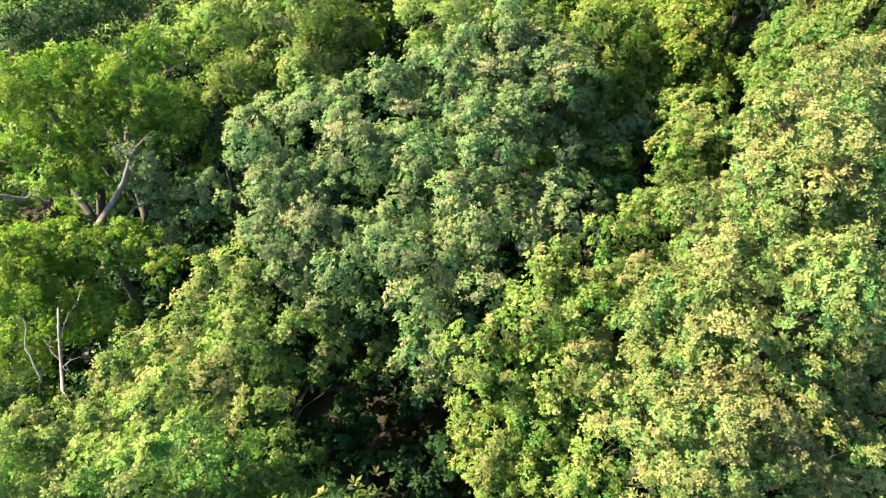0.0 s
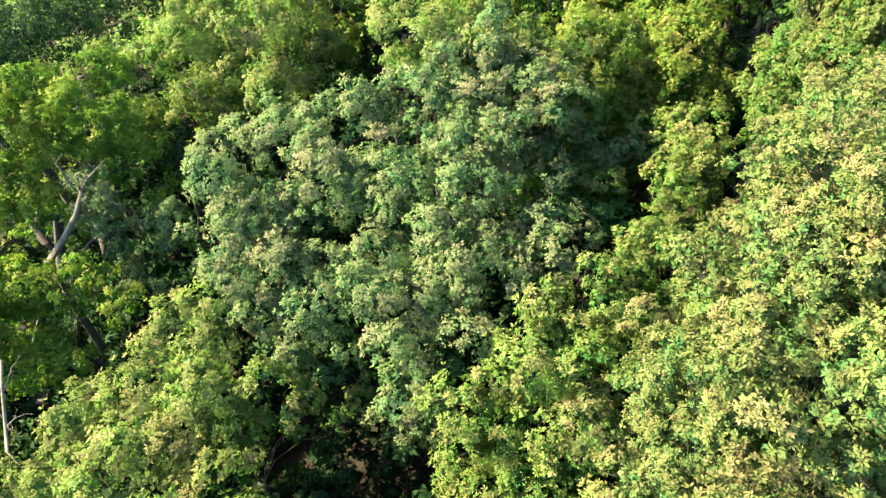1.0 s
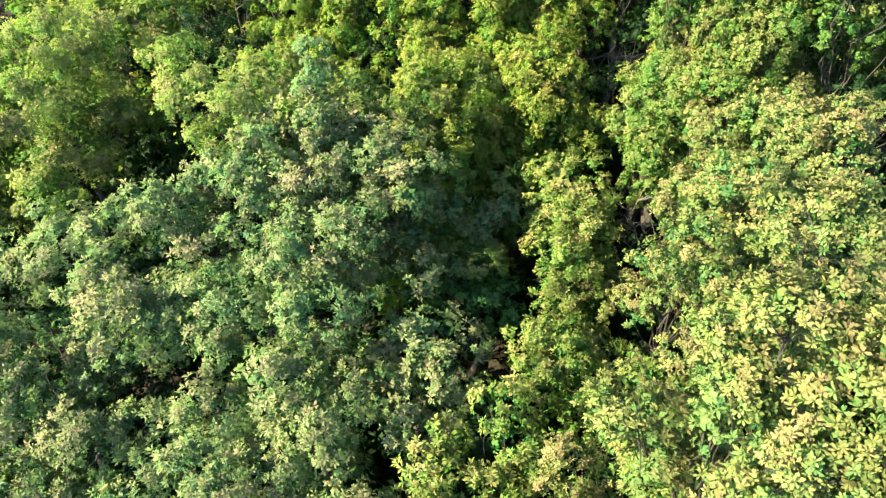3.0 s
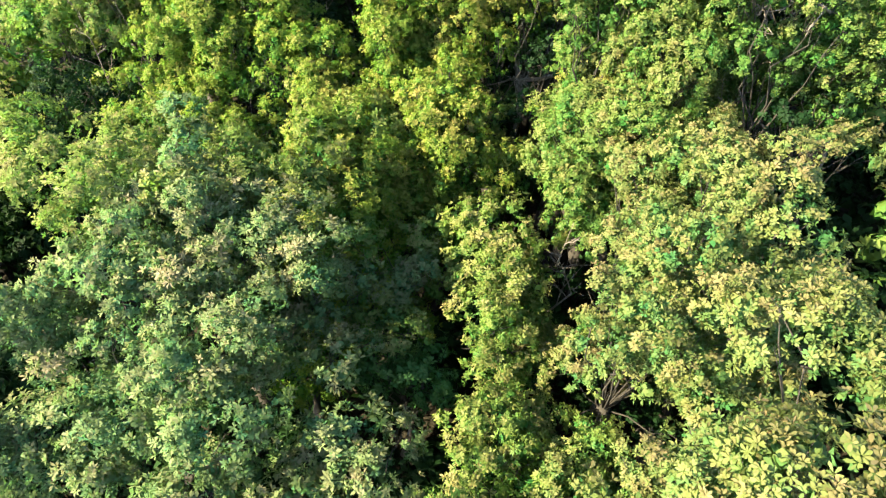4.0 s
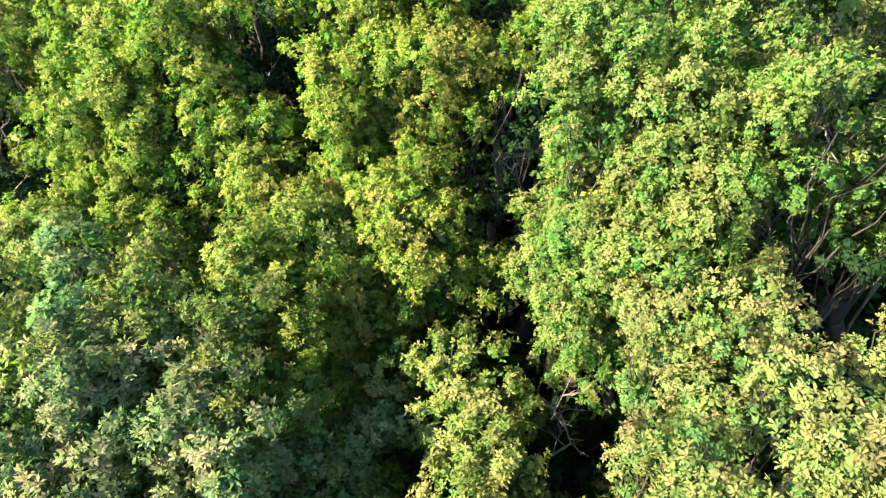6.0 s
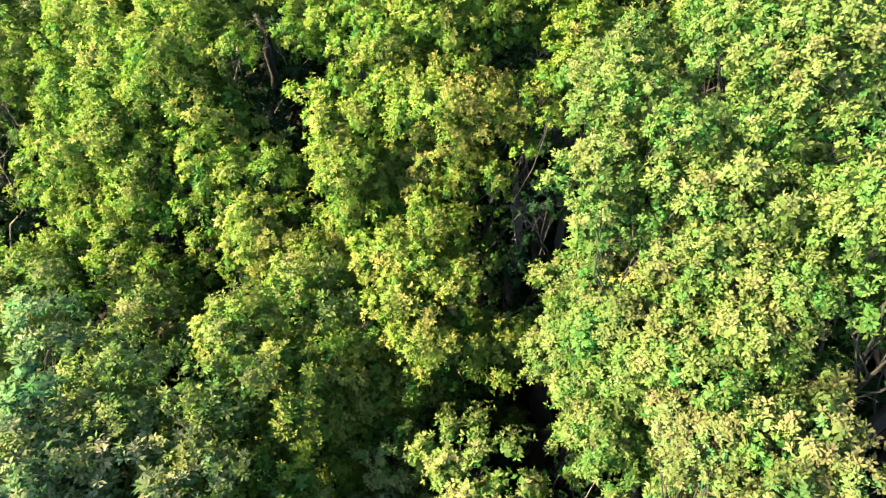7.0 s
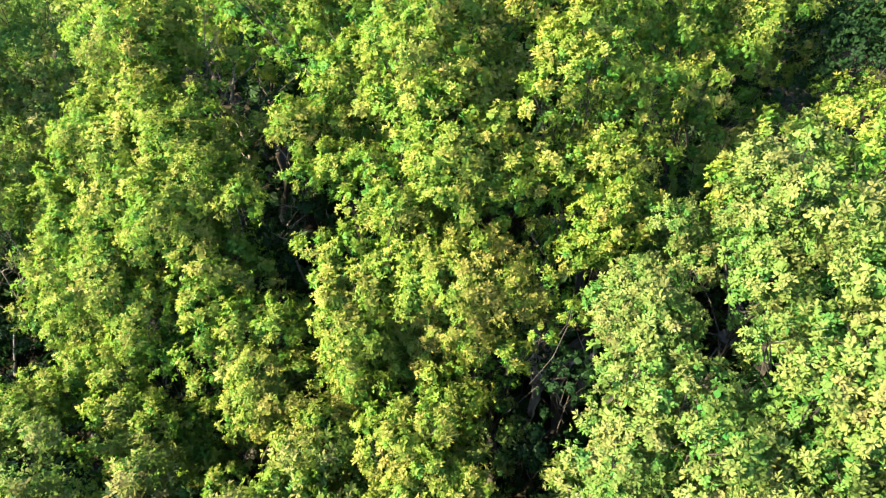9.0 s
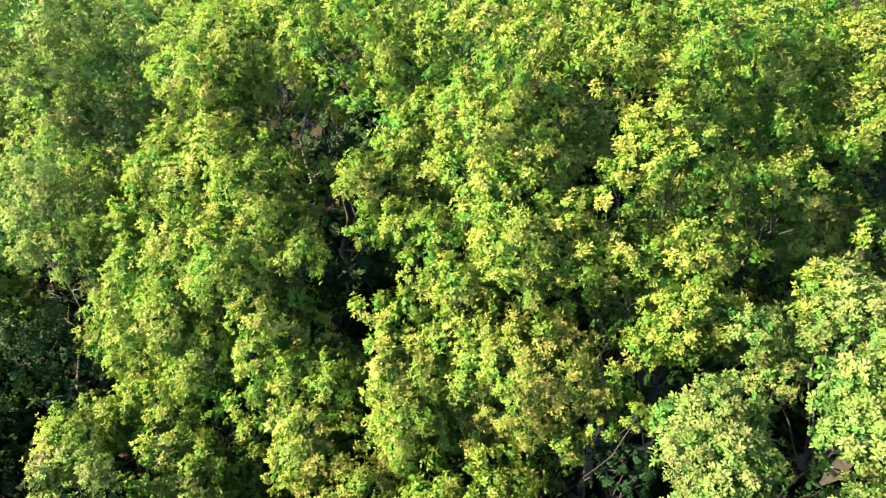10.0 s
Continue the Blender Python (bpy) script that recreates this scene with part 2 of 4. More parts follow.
def tube(bm, pts, r0, r1, sides):
    """A tapered tube along points."""
    rings = []
    for i, p in enumerate(pts):
        a = pts[min(i + 1, len(pts) - 1)] - pts[max(i - 1, 0)]
        q = a.to_track_quat("Z", "Y") if a.length > 1e-6 else Vector((0, 0, 1)).to_track_quat("Z", "Y")
        r = r0 + (r1 - r0) * i / (len(pts) - 1)
        rings.append([bm.verts.new(p + q @ Vector((r * math.cos(k * 6.2832 / sides), r * math.sin(k * 6.2832 / sides), 0))) for k in range(sides)])
    for a, b in zip(rings, rings[1:]):
        for k in range(sides):
            bm.faces.new((a[k], a[(k + 1) % sides], b[(k + 1) % sides], b[k]))
    bm.faces.new(rings[-1])
    bm.faces.new(rings[0][::-1])


def bend(a, b, steps, sag, rng):
    """A slightly crooked line from a to b that leaves steeply and flattens out."""
    out = []
    span = (b - a).length
    for i in range(steps + 1):
        f = i / steps
        p = a.lerp(b, f)
        p.z += sag * span * math.sin(f * math.pi)
        if 0 < i < steps:
            p += Vector((rng.uniform(-1, 1), rng.uniform(-1, 1), rng.uniform(-1, 1))) * span * 0.06
        out.append(p)
    return out


def part(name, bm, mat, parent, label=""):
    me = bpy.data.meshes.new(name)
    bm.to_mesh(me)
    bm.free()
    me.materials.append(mat)
    me.polygons.foreach_set("use_smooth", [True] * len(me.polygons))
    ob = new(name, me)
    ob.parent = parent
    if label:
        ob["label"] = label
    return ob


def leaf_clump(parent, at, radius, species, build, rng):
    s = min(range(len(SIZES)), key=lambda k: abs(SIZES[k] - radius))
    me = rng.choice(CLUMPS[build, s])
    ob = new("leaf_clump", me)
    ob.parent = parent
    f = radius / SIZES[s]
    ob.matrix_basis = Matrix.LocRotScale(at, Euler((rng.uniform(-0.3, 0.3), rng.uniform(-0.3, 0.3), rng.uniform(0, 6.28))),
                                         (f * rng.uniform(0.9, 1.1), f * rng.uniform(0.9, 1.1), f * rng.uniform(0.85, 1.1)))
    ob["kind"] = "stuff"
    ob.material_slots[0].link = "OBJECT"
    ob.material_slots[0].material = LEAF[species][1]
    return ob


def tree(species, boughs, build="fine", seed=1, lower=2, skirt=0, label="", shift=(0, 0)):
    """A broadleaved tree whose boughs end at the given places (x, y, z, radius of the leafy end)."""
    rng = random.Random(seed)
    tops = [Vector(b[:3]) for b in boughs]
    mid = sum(tops, Vector()) / len(tops)
    root = Vector((mid.x + rng.uniform(-0.7, 0.7) + shift[0], mid.y + rng.uniform(-0.7, 0.7) + shift[1], 0))
    root.z = ground_z(root.x, root.y) - 0.1
    wide = max(max((Vector((t.x, t.y)) - Vector((mid.x, mid.y))).length for t in tops), 1.7)
    ob = new("oak_tree" if species != "m" else "maple_tree")
    ob.location = root
    fork = Vector((mid.x, mid.y, min(mid.z - 0.5 * wide - 2.5, min(t.z for t in tops) - 2.2))) - root
    fork.z = max(fork.z, 4.5)
    girth = 0.10 + 0.012 * fork.z + 0.02 * wide
    trunk_line = bend(Vector((0, 0, 0)), fork, 6, 0, rng)
    bm = bmesh.new()
    tube(bm, [Vector((0, 0, -0.2)), Vector((0, 0, 0.25))], girth * 1.7, girth * 1.15, 9)
    tube(bm, trunk_line, girth * 1.2, girth * 0.72, 9)
    part("trunk", bm, BARK_SHADED, ob)
    spots = [(t - root, r) for t, (_, _, _, r) in zip(tops, boughs)]
    # unseen low boughs, added to keep sideways sun off the floor
    for k in range(lower):
        a = k * 2.4 + rng.uniform(0, 1)
        d = wide * rng.uniform(0.45, 0.95)
        spots.append((Vector((fork.x + d * math.cos(a), fork.y + d * math.sin(a), fork.z + rng.uniform(-3.6, -1.4))), rng.uniform(1.3, 1.9)))
    for k in range(skirt):
        a = k * 6.2832 / skirt + rng.uniform(-0.3, 0.3)
        d = wide * rng.uniform(0.55, 0.85)
        spots.append((Vector((fork.x + d * math.cos(a), fork.y + d * math.sin(a), fork.z + rng.uniform(0.2, 2.6))), rng.uniform(0.8, 1.2)))
    for i, (end, r) in enumerate(spots):
        f = rng.uniform(0.72, 1.0)
        start = trunk_line[-1].lerp(trunk_line[-2], (1 - f) * 1.5)
        bm = bmesh.new()
        tube(bm, bend(start, end, 5, 0.06, rng), rng.uniform(0.026, 0.042), 0.012, 5)
        for j in range(4):
            d = Vector((rng.uniform(-1, 1), rng.uniform(-1, 1), rng.uniform(-0.3, 1))).normalized()
            o = end + (start - end) * rng.uniform(0, 0.25)
            tube(bm, bend(o, end + d * r * rng.uniform(0.7, 1.0), 2, 0.03, rng), 0.022, 0.006, 3)
        limb = part("limb", bm, BARK_SHADED, ob)
        own = build if i < len(boughs) else ("scrub" if i < len(boughs) + lower else "fine")
        leaf_clump(limb, end, r, species, own, rng)
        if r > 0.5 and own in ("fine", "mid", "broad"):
            # leaves further in along the limb, under the lit bunches, shade put into their tint
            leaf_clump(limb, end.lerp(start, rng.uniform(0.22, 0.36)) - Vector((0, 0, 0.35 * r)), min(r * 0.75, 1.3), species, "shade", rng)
    kind = {"fine": "small-leaved", "shade": "shaded", "mid": "full-leaved", "broad": "broad-leaved", "far": "dense", "near": "dense"}[build]
    tagged(ob, label or f"{LEAF[species][0]} tree, {kind} uneven crown", "tree", "woodland trees")
    return ob


# ---- the trees along the flight ----
tree("g", [(3.5, 29.6, 18.3, 2.13), (5.3, 30.8, 16.8, 1.62), (7.8, 29.1, 16.8, 0.46), (10.0, 31.9, 16.0, 1.19), (7.3, 32.9, 20.4, 0.71), (5.7, 34.5, 20.3, 1.16), (4.1, 32.9, 20.3, 1.10), (5.7, 32.2, 20.4, 1.06), (5.9, 31.3, 19.5, 0.96), (7.2, 31.0, 20.4, 0.93), (3.3, 31.8, 19.9, 1.07), (4.3, 30.7, 19.1, 0.96), (5.3, 29.6, 18.0, 0.86), (6.4, 28.4, 17.4, 0.84), (7.3, 31.0, 18.4, 0.74), (6.6, 30.3, 19.5, 0.80), (3.7, 33.4, 20.8, 0.88), (3.7, 33.5, 21.7, 0.66), (11.3, 31.7, 16.8, 0.69), (5.8, 32.0, 20.6, 0.59), (8.3, 31.3, 17.8, 0.64)],
     "mid", 1, 0, 0)
tree("g", [(-4.8, 27.9, 12.4, 1.31), (-2.1, 26.1, 14.7, 1.28), (0.7, 25.4, 16.4, 1.50), (2.5, 27.1, 17.5, 1.70), (2.1, 23.7, 16.2, 1.59), (-2.5, 25.0, 13.1, 1.92), (0.2, 24.0, 14.1, 1.68), (-5.4, 25.2, 11.7, 1.55), (-1.3, 22.3, 12.5, 1.51), (2.1, 21.8, 13.4, 1.31), (-0.7, 21.0, 10.1, 1.55), (-0.9, 20.6, 7.1, 0.81), (-1.9, 23.2, 14.8, 0.95), (-6.9, 23.9, 9.5, 0.93), (2.2, 26.7, 16.4, 0.91), (-6.8, 23.8, 9.8, 1.03), (-0.9, 22.4, 13.0, 0.83), (1.9, 22.9, 15.6, 0.78), (0.1, 20.2, 8.5, 0.94)],
     "mid", 2, 0, 0)
tree("o", [(1.3, 46.0, 18.0, 0.89), (2.8, 44.1, 18.6, 1.62), (5.5, 44.9, 18.1, 0.45), (6.2, 42.0, 18.4, 0.79), (8.9, 37.3, 20.8, 0.89), (5.3, 38.0, 19.9, 1.31), (1.7, 39.8, 20.0, 1.40), (6.5, 42.0, 17.6, 0.53)],
     "mid", 3, 0, 0)
tree("g", [(-10.9, 37.4, 13.7, 1.53), (-11.4, 32.2, 14.4, 2.02), (-8.4, 37.7, 14.5, 2.28), (-5.0, 30.8, 16.1, 1.87), (-7.0, 31.9, 13.8, 1.04), (-13.2, 30.9, 12.4, 0.52), (-10.2, 29.2, 12.7, 1.82), (-7.3, 28.1, 12.5, 1.93), (-8.6, 26.5, 10.4, 1.95), (-11.6, 28.2, 11.2, 0.64), (-6.7, 30.9, 12.7, 1.23), (-7.6, 31.6, 12.7, 1.05), (-6.0, 32.2, 16.6, 0.99), (-13.0, 38.0, 13.6, 1.40), (-5.7, 33.0, 16.6, 1.00), (-9.3, 30.7, 14.1, 1.02), (-9.7, 29.5, 14.2, 1.07), (-9.7, 26.9, 12.3, 1.06)],
     "mid", 4, 0, 0)
tree("g", [(-1.5, 28.1, 15.8, 0.96), (2.8, 28.4, 18.7, 0.84), (1.8, 28.5, 19.2, 0.97), (-0.8, 30.0, 16.2, 1.85), (0.9, 30.0, 18.6, 0.70), (2.4, 30.9, 19.0, 1.08), (-2.7, 31.0, 15.6, 2.10), (-0.2, 31.1, 19.1, 0.54), (0.7, 31.7, 19.6, 0.70), (1.7, 32.3, 20.0, 1.10), (-1.6, 32.9, 17.4, 1.05), (0.3, 33.0, 20.1, 1.14), (-3.5, 29.9, 16.3, 0.99), (2.3, 32.5, 19.5, 0.93)],
     "mid", 5, 0, 0)
tree("g", [(-3.3, 33.9, 18.9, 0.86), (-2.9, 34.0, 17.9, 1.62), (-1.4, 34.1, 19.3, 0.75), (2.2, 34.3, 19.9, 1.28), (1.2, 34.6, 20.7, 0.95), (3.7, 34.7, 20.8, 1.15), (-0.9, 35.2, 18.9, 0.93), (2.0, 35.4, 21.1, 0.84), (-5.4, 35.7, 17.0, 1.26), (3.9, 36.2, 21.7, 0.81), (4.3, 38.1, 21.7, 0.58), (4.3, 38.6, 22.2, 0.78), (0.6, 39.7, 20.0, 1.02), (1.5, 33.4, 21.2, 0.70)],
     "mid", 1005, 0, 0)
tree("o", [(-10.4, 50.8, 12.3, 2.84)],
     "mid", 6, 0, 0)
tree("o", [(2.1, 37.4, 19.7, 1.71), (5.5, 36.4, 20.3, 1.71), (1.0, 36.6, 21.0, 1.59), (3.4, 35.1, 21.5, 0.47), (4.7, 35.4, 20.3, 1.56), (6.8, 34.2, 20.1, 1.21), (-0.6, 38.1, 18.4, 1.30), (2.9, 34.8, 21.6, 0.64), (6.9, 35.5, 20.8, 0.55), (8.0, 35.3, 20.0, 0.83), (8.1, 35.3, 20.4, 1.01)],
     "mid", 7, 0, 0)
tree("o", [(-0.9, 41.2, 19.0, 2.52), (-2.5, 45.0, 20.1, 1.29)],
     "mid", 8, 0, 0)
tree("o", [(-14.6, 50.7, 11.7, 1.56)],
     "mid", 9, 0, 0)
tree("o", [(6.1, 42.3, 17.7, 1.06), (10.7, 43.8, 19.4, 1.14), (9.2, 36.3, 20.1, 0.52), (11.6, 38.4, 19.6, 1.46)],
     "mid", 10, 0, 0)
tree("m", [(-24.1, 39.7, 16.7, 1.42), (-25.5, 38.2, 14.9, 1.72), (-21.1, 38.8, 16.0, 1.74), (-21.7, 44.8, 15.3, 1.39), (-26.9, 37.8, 15.5, 2.62), (-27.2, 35.7, 15.0, 2.31), (-22.7, 38.5, 13.4, 2.41), (-19.8, 40.6, 13.5, 1.09), (-25.3, 36.1, 13.1, 0.85), (-24.0, 35.5, 10.8, 1.91), (-25.7, 34.2, 10.8, 1.28), (-20.0, 38.2, 11.8, 1.38), (-18.8, 39.9, 12.1, 1.40), (-27.1, 34.5, 12.9, 1.44), (-21.6, 36.6, 11.0, 0.95), (-23.0, 37.4, 15.7, 1.20), (-16.9, 39.6, 9.6, 0.94), (-21.2, 44.4, 14.3, 1.20), (-23.6, 40.5, 15.9, 1.20)],
     "mid", 11, 0, 0)
tree("g", [(-18.5, 37.4, 7.7, 0.96), (-19.4, 33.8, 10.8, 0.78), (-16.4, 31.9, 7.0, 0.51), (-19.5, 34.3, 11.0, 0.98), (-20.4, 33.9, 11.1, 0.98), (-19.6, 34.2, 12.9, 1.30), (-15.7, 34.4, 10.5, 1.20), (-19.9, 34.9, 5.4, 1.20)],
     "mid", 12, 0, 0)
tree("m", [(-25.7, 27.8, 8.1, 1.98), (-24.1, 28.6, 7.1, 1.57), (-23.7, 28.1, 4.7, 2.08), (-27.3, 29.2, 8.3, 2.26), (-25.1, 25.5, 7.6, 2.36), (-24.3, 22.7, 6.9, 1.61), (-21.8, 28.0, 6.0, 1.26), (-20.8, 27.0, 5.6, 1.20)],
     "mid", 13, 0, 0)
tree("o", [(-10.2, 20.6, 10.6, 1.77), (-7.7, 21.5, 10.8, 1.24), (-11.4, 18.9, 9.6, 1.78), (-9.0, 19.7, 9.6, 1.38), (-6.2, 20.2, 9.8, 0.38), (-9.2, 17.7, 9.4, 1.55), (-12.1, 15.0, 12.2, 1.42), (-5.9, 21.8, 8.9, 0.69), (-13.2, 18.9, 10.0, 1.13), (-10.5, 22.1, 10.7, 1.08), (-5.8, 21.7, 9.2, 0.96), (-3.5, 23.6, 6.4, 1.09)],
     "mid", 14, 0, 0)
tree("o", [(-13.3, 26.5, 9.9, 1.28), (-11.0, 27.0, 10.4, 1.49), (-13.8, 25.1, 9.5, 1.38), (-11.1, 24.8, 9.4, 1.77), (-16.6, 23.9, 7.8, 0.74), (-13.4, 22.2, 9.0, 1.87), (-17.7, 22.3, 6.9, 1.65), (-18.9, 21.3, 5.9, 0.81), (-14.4, 20.1, 8.4, 2.09), (-19.9, 19.0, 5.9, 1.81), (-17.4, 18.6, 6.5, 1.81), (-18.2, 21.8, 6.9, 1.14)],
     "mid", 15, 0, 0)
tree("l", [(-22.0, 18.2, 6.5, 1.49), (-19.6, 17.6, 5.8, 2.07), (-15.2, 14.7, 8.5, 1.79), (-21.5, 16.2, 6.1, 2.08), (-18.5, 15.3, 6.1, 1.59)],
     "mid", 16, 0, 0)
tree("l", [(-9.2, 12.2, 15.5, 1.32), (-9.4, 13.6, 11.9, 1.51), (-11.6, 12.9, 12.3, 1.37), (-8.1, 15.8, 8.5, 1.36), (-7.1, 15.3, 7.9, 1.36), (-8.6, 14.2, 8.6, 1.49), (-9.9, 12.5, 11.4, 1.37)],
     "mid", 17, 0, 0)
tree("g", [(5.9, 25.7, 16.7, 1.14), (7.6, 25.4, 16.3, 0.67), (5.9, 23.8, 16.1, 1.31), (4.5, 23.2, 15.6, 0.91), (4.5, 26.2, 15.3, 1.02), (3.7, 24.6, 15.9, 0.81), (4.5, 26.1, 15.6, 0.92)],
     "mid", 18, 0, 0)
tree("l", [(6.0, 12.4, 11.7, 1.30), (6.8, 13.6, 12.7, 1.29), (4.8, 14.5, 8.8, 1.61), (2.3, 14.7, 7.9, 1.64), (2.6, 16.2, 8.8, 1.64), (7.1, 16.4, 13.1, 0.79), (7.1, 16.5, 12.8, 0.95), (6.2, 16.5, 11.6, 1.40), (4.7, 16.5, 9.7, 1.62), (6.9, 17.4, 13.8, 1.12), (5.2, 17.7, 12.9, 1.32), (1.2, 17.9, 7.8, 0.93), (6.4, 18.3, 15.7, 1.31)],
     "mid", 19, 0, 0)
tree("l", [(3.1, 18.4, 11.6, 1.43), (3.0, 18.8, 14.4, 0.79), (4.3, 18.6, 15.3, 1.31), (1.7, 18.7, 12.8, 1.39), (2.0, 18.8, 9.0, 1.40), (6.1, 20.3, 15.0, 1.39), (8.3, 20.5, 15.5, 0.83), (7.7, 21.1, 15.7, 1.02), (4.9, 21.0, 15.7, 0.84), (7.4, 21.8, 17.2, 0.89), (5.3, 22.1, 15.7, 0.83)],
     "mid", 1019, 0, 0)
tree("l", [(13.9, 31.2, 18.4, 1.10), (13.2, 29.3, 17.8, 1.14), (15.2, 30.3, 16.8, 0.49), (12.2, 28.1, 17.1, 1.32), (13.8, 28.1, 16.4, 0.99), (11.8, 26.5, 15.7, 1.05), (14.3, 29.9, 18.2, 0.84), (13.1, 30.7, 17.8, 0.95), (12.6, 30.3, 16.8, 0.82), (15.3, 30.1, 16.6, 0.54), (11.2, 26.9, 17.2, 0.69), (12.2, 26.6, 16.9, 0.99), (13.5, 26.9, 16.2, 0.92), (13.2, 25.7, 16.1, 0.68), (12.0, 26.9, 17.9, 0.64), (13.5, 28.6, 17.8, 0.68), (13.6, 32.3, 18.1, 1.02), (14.8, 25.8, 17.1, 0.66), (17.0, 31.1, 17.2, 0.77), (13.6, 28.4, 18.1, 0.83)],
     "fine", 20, 0, 0)
tree("l", [(9.1, 23.3, 16.2, 1.06), (12.0, 24.9, 15.1, 1.39), (13.2, 22.6, 15.8, 0.75), (10.5, 24.5, 16.4, 1.12), (10.5, 23.4, 16.1, 1.05), (12.9, 22.3, 15.4, 1.21), (11.5, 21.8, 15.5, 1.05), (11.2, 19.6, 16.9, 0.91), (12.8, 20.0, 16.5, 1.00), (14.4, 19.7, 15.1, 0.77), (10.3, 17.3, 18.9, 0.93), (12.2, 16.9, 18.2, 0.68), (9.6, 24.9, 16.5, 0.64), (9.6, 24.4, 17.0, 0.51)],
     "fine", 21, 0, 0)
tree("y", [(9.0, 10.0, 25.7, 0.87), (8.8, 11.0, 25.7, 0.64), (11.4, 11.4, 23.3, 1.06), (10.8, 12.2, 24.8, 1.02), (10.4, 13.2, 25.5, 1.12), (10.9, 13.2, 26.3, 1.01), (10.3, 13.3, 24.3, 0.96), (9.3, 13.7, 24.5, 0.86), (10.5, 13.7, 27.3, 1.19), (9.5, 13.8, 25.3, 1.02)],
     "broad", 22, 0, 7)
tree("y", [(9.2, 14.1, 25.8, 0.55), (9.5, 14.5, 26.0, 0.59), (9.2, 14.7, 25.2, 0.42), (10.2, 14.7, 26.1, 1.16), (9.9, 16.1, 26.7, 1.06), (9.9, 16.3, 24.9, 0.45), (10.3, 16.8, 25.2, 1.00), (9.7, 16.9, 25.2, 0.55), (10.1, 17.0, 23.9, 0.51), (12.1, 17.9, 26.5, 1.24), (10.9, 19.1, 21.8, 0.70), (9.6, 16.0, 24.9, 0.55)],
     "broad", 1022, 0, 7)
tree("y", [(18.8, 26.5, 23.6, 1.06)],
     "broad", 23, 0, 7)
tree("y", [(8.3, 11.6, 20.1, 1.10), (7.1, 9.6, 20.4, 1.11), (6.7, 10.3, 18.8, 0.98), (8.0, 9.4, 21.3, 0.99), (7.9, 8.8, 20.1, 1.02), (6.9, 9.2, 18.8, 0.96), (11.3, 11.2, 19.4, 1.07), (12.1, 11.6, 19.7, 0.97), (13.5, 12.1, 19.3, 1.15), (11.5, 9.9, 19.1, 1.17), (12.3, 9.2, 19.1, 1.18), (9.5, 9.1, 19.8, 0.97)],
     "broad", 24, 0, 7)
tree("y", [(8.9, 19.5, 16.8, 0.98), (10.0, 17.8, 18.8, 0.69), (7.4, 15.4, 18.0, 1.14), (8.0, 14.2, 20.2, 1.28), (8.5, 12.9, 22.1, 1.17), (7.9, 14.5, 17.8, 1.11), (8.4, 12.4, 20.7, 1.10), (10.1, 13.5, 21.0, 1.06), (7.5, 14.3, 16.8, 0.69), (7.7, 12.5, 18.5, 1.18), (13.0, 14.9, 18.2, 0.95), (7.4, 12.7, 22.6, 0.49), (8.9, 12.4, 22.1, 0.59), (9.0, 14.5, 21.9, 0.45), (8.8, 14.5, 22.3, 0.55)],
     "broad", 25, 0, 7)
tree("b", [(9.1, 37.7, 20.1, 1.30), (12.0, 40.2, 19.2, 1.27), (13.9, 38.5, 20.7, 0.91), (14.8, 36.3, 20.2, 1.27), (14.5, 36.0, 18.7, 1.76), (10.0, 35.7, 18.9, 1.70), (11.6, 35.7, 17.9, 1.29), (6.8, 33.0, 19.5, 1.75)],
     "fine", 26, 0, 0)
tree("b", [(18.6, 35.0, 20.5, 0.58), (19.5, 35.0, 21.9, 0.40), (20.3, 32.8, 20.7, 1.74), (20.6, 31.7, 22.7, 2.07), (23.2, 32.8, 22.1, 1.56)],
     "fine", 27, 0, 0)
tree("o", [(-16.8, 54.6, 17.4, 1.00), (-9.7, 51.1, 18.7, 2.13), (-7.1, 53.7, 16.9, 2.76), (-16.6, 53.6, 14.4, 2.00), (-18.5, 52.7, 13.4, 2.21), (-15.9, 52.4, 11.3, 2.20), (-17.7, 49.0, 11.3, 1.28), (-17.1, 50.2, 9.4, 1.95), (-12.2, 49.6, 15.7, 2.42), (-9.6, 49.7, 16.3, 2.27), (-10.8, 44.5, 13.3, 2.01), (-7.5, 53.5, 12.7, 1.50), (-7.5, 53.2, 13.0, 1.20), (-7.6, 50.6, 14.3, 0.98), (-8.2, 50.8, 17.9, 1.20), (-19.1, 49.8, 10.7, 0.78), (-18.9, 54.4, 15.7, 1.30), (-7.3, 50.4, 14.5, 1.40), (-16.8, 55.6, 15.9, 1.30), (-18.7, 48.1, 9.7, 1.20)],
     "mid", 28, 0, 0)
tree("b", [(5.0, 50.9, 23.0, 0.66), (7.1, 49.8, 23.1, 1.30), (5.1, 50.5, 20.4, 1.22), (3.7, 49.7, 18.9, 0.58), (2.6, 53.6, 22.5, 1.02), (3.6, 50.3, 18.3, 0.58), (2.9, 51.3, 18.6, 0.60), (5.3, 49.8, 18.7, 1.29), (4.0, 48.1, 18.3, 0.58), (2.1, 48.9, 17.6, 0.42), (2.1, 47.0, 17.6, 1.25), (3.3, 47.6, 17.4, 1.10), (1.6, 47.8, 17.9, 0.81), (1.8, 46.2, 17.7, 1.38), (1.9, 52.8, 17.8, 0.60), (3.8, 51.2, 20.5, 0.93), (4.9, 50.4, 21.4, 1.04)],
     "fine", 29, 0, 0)
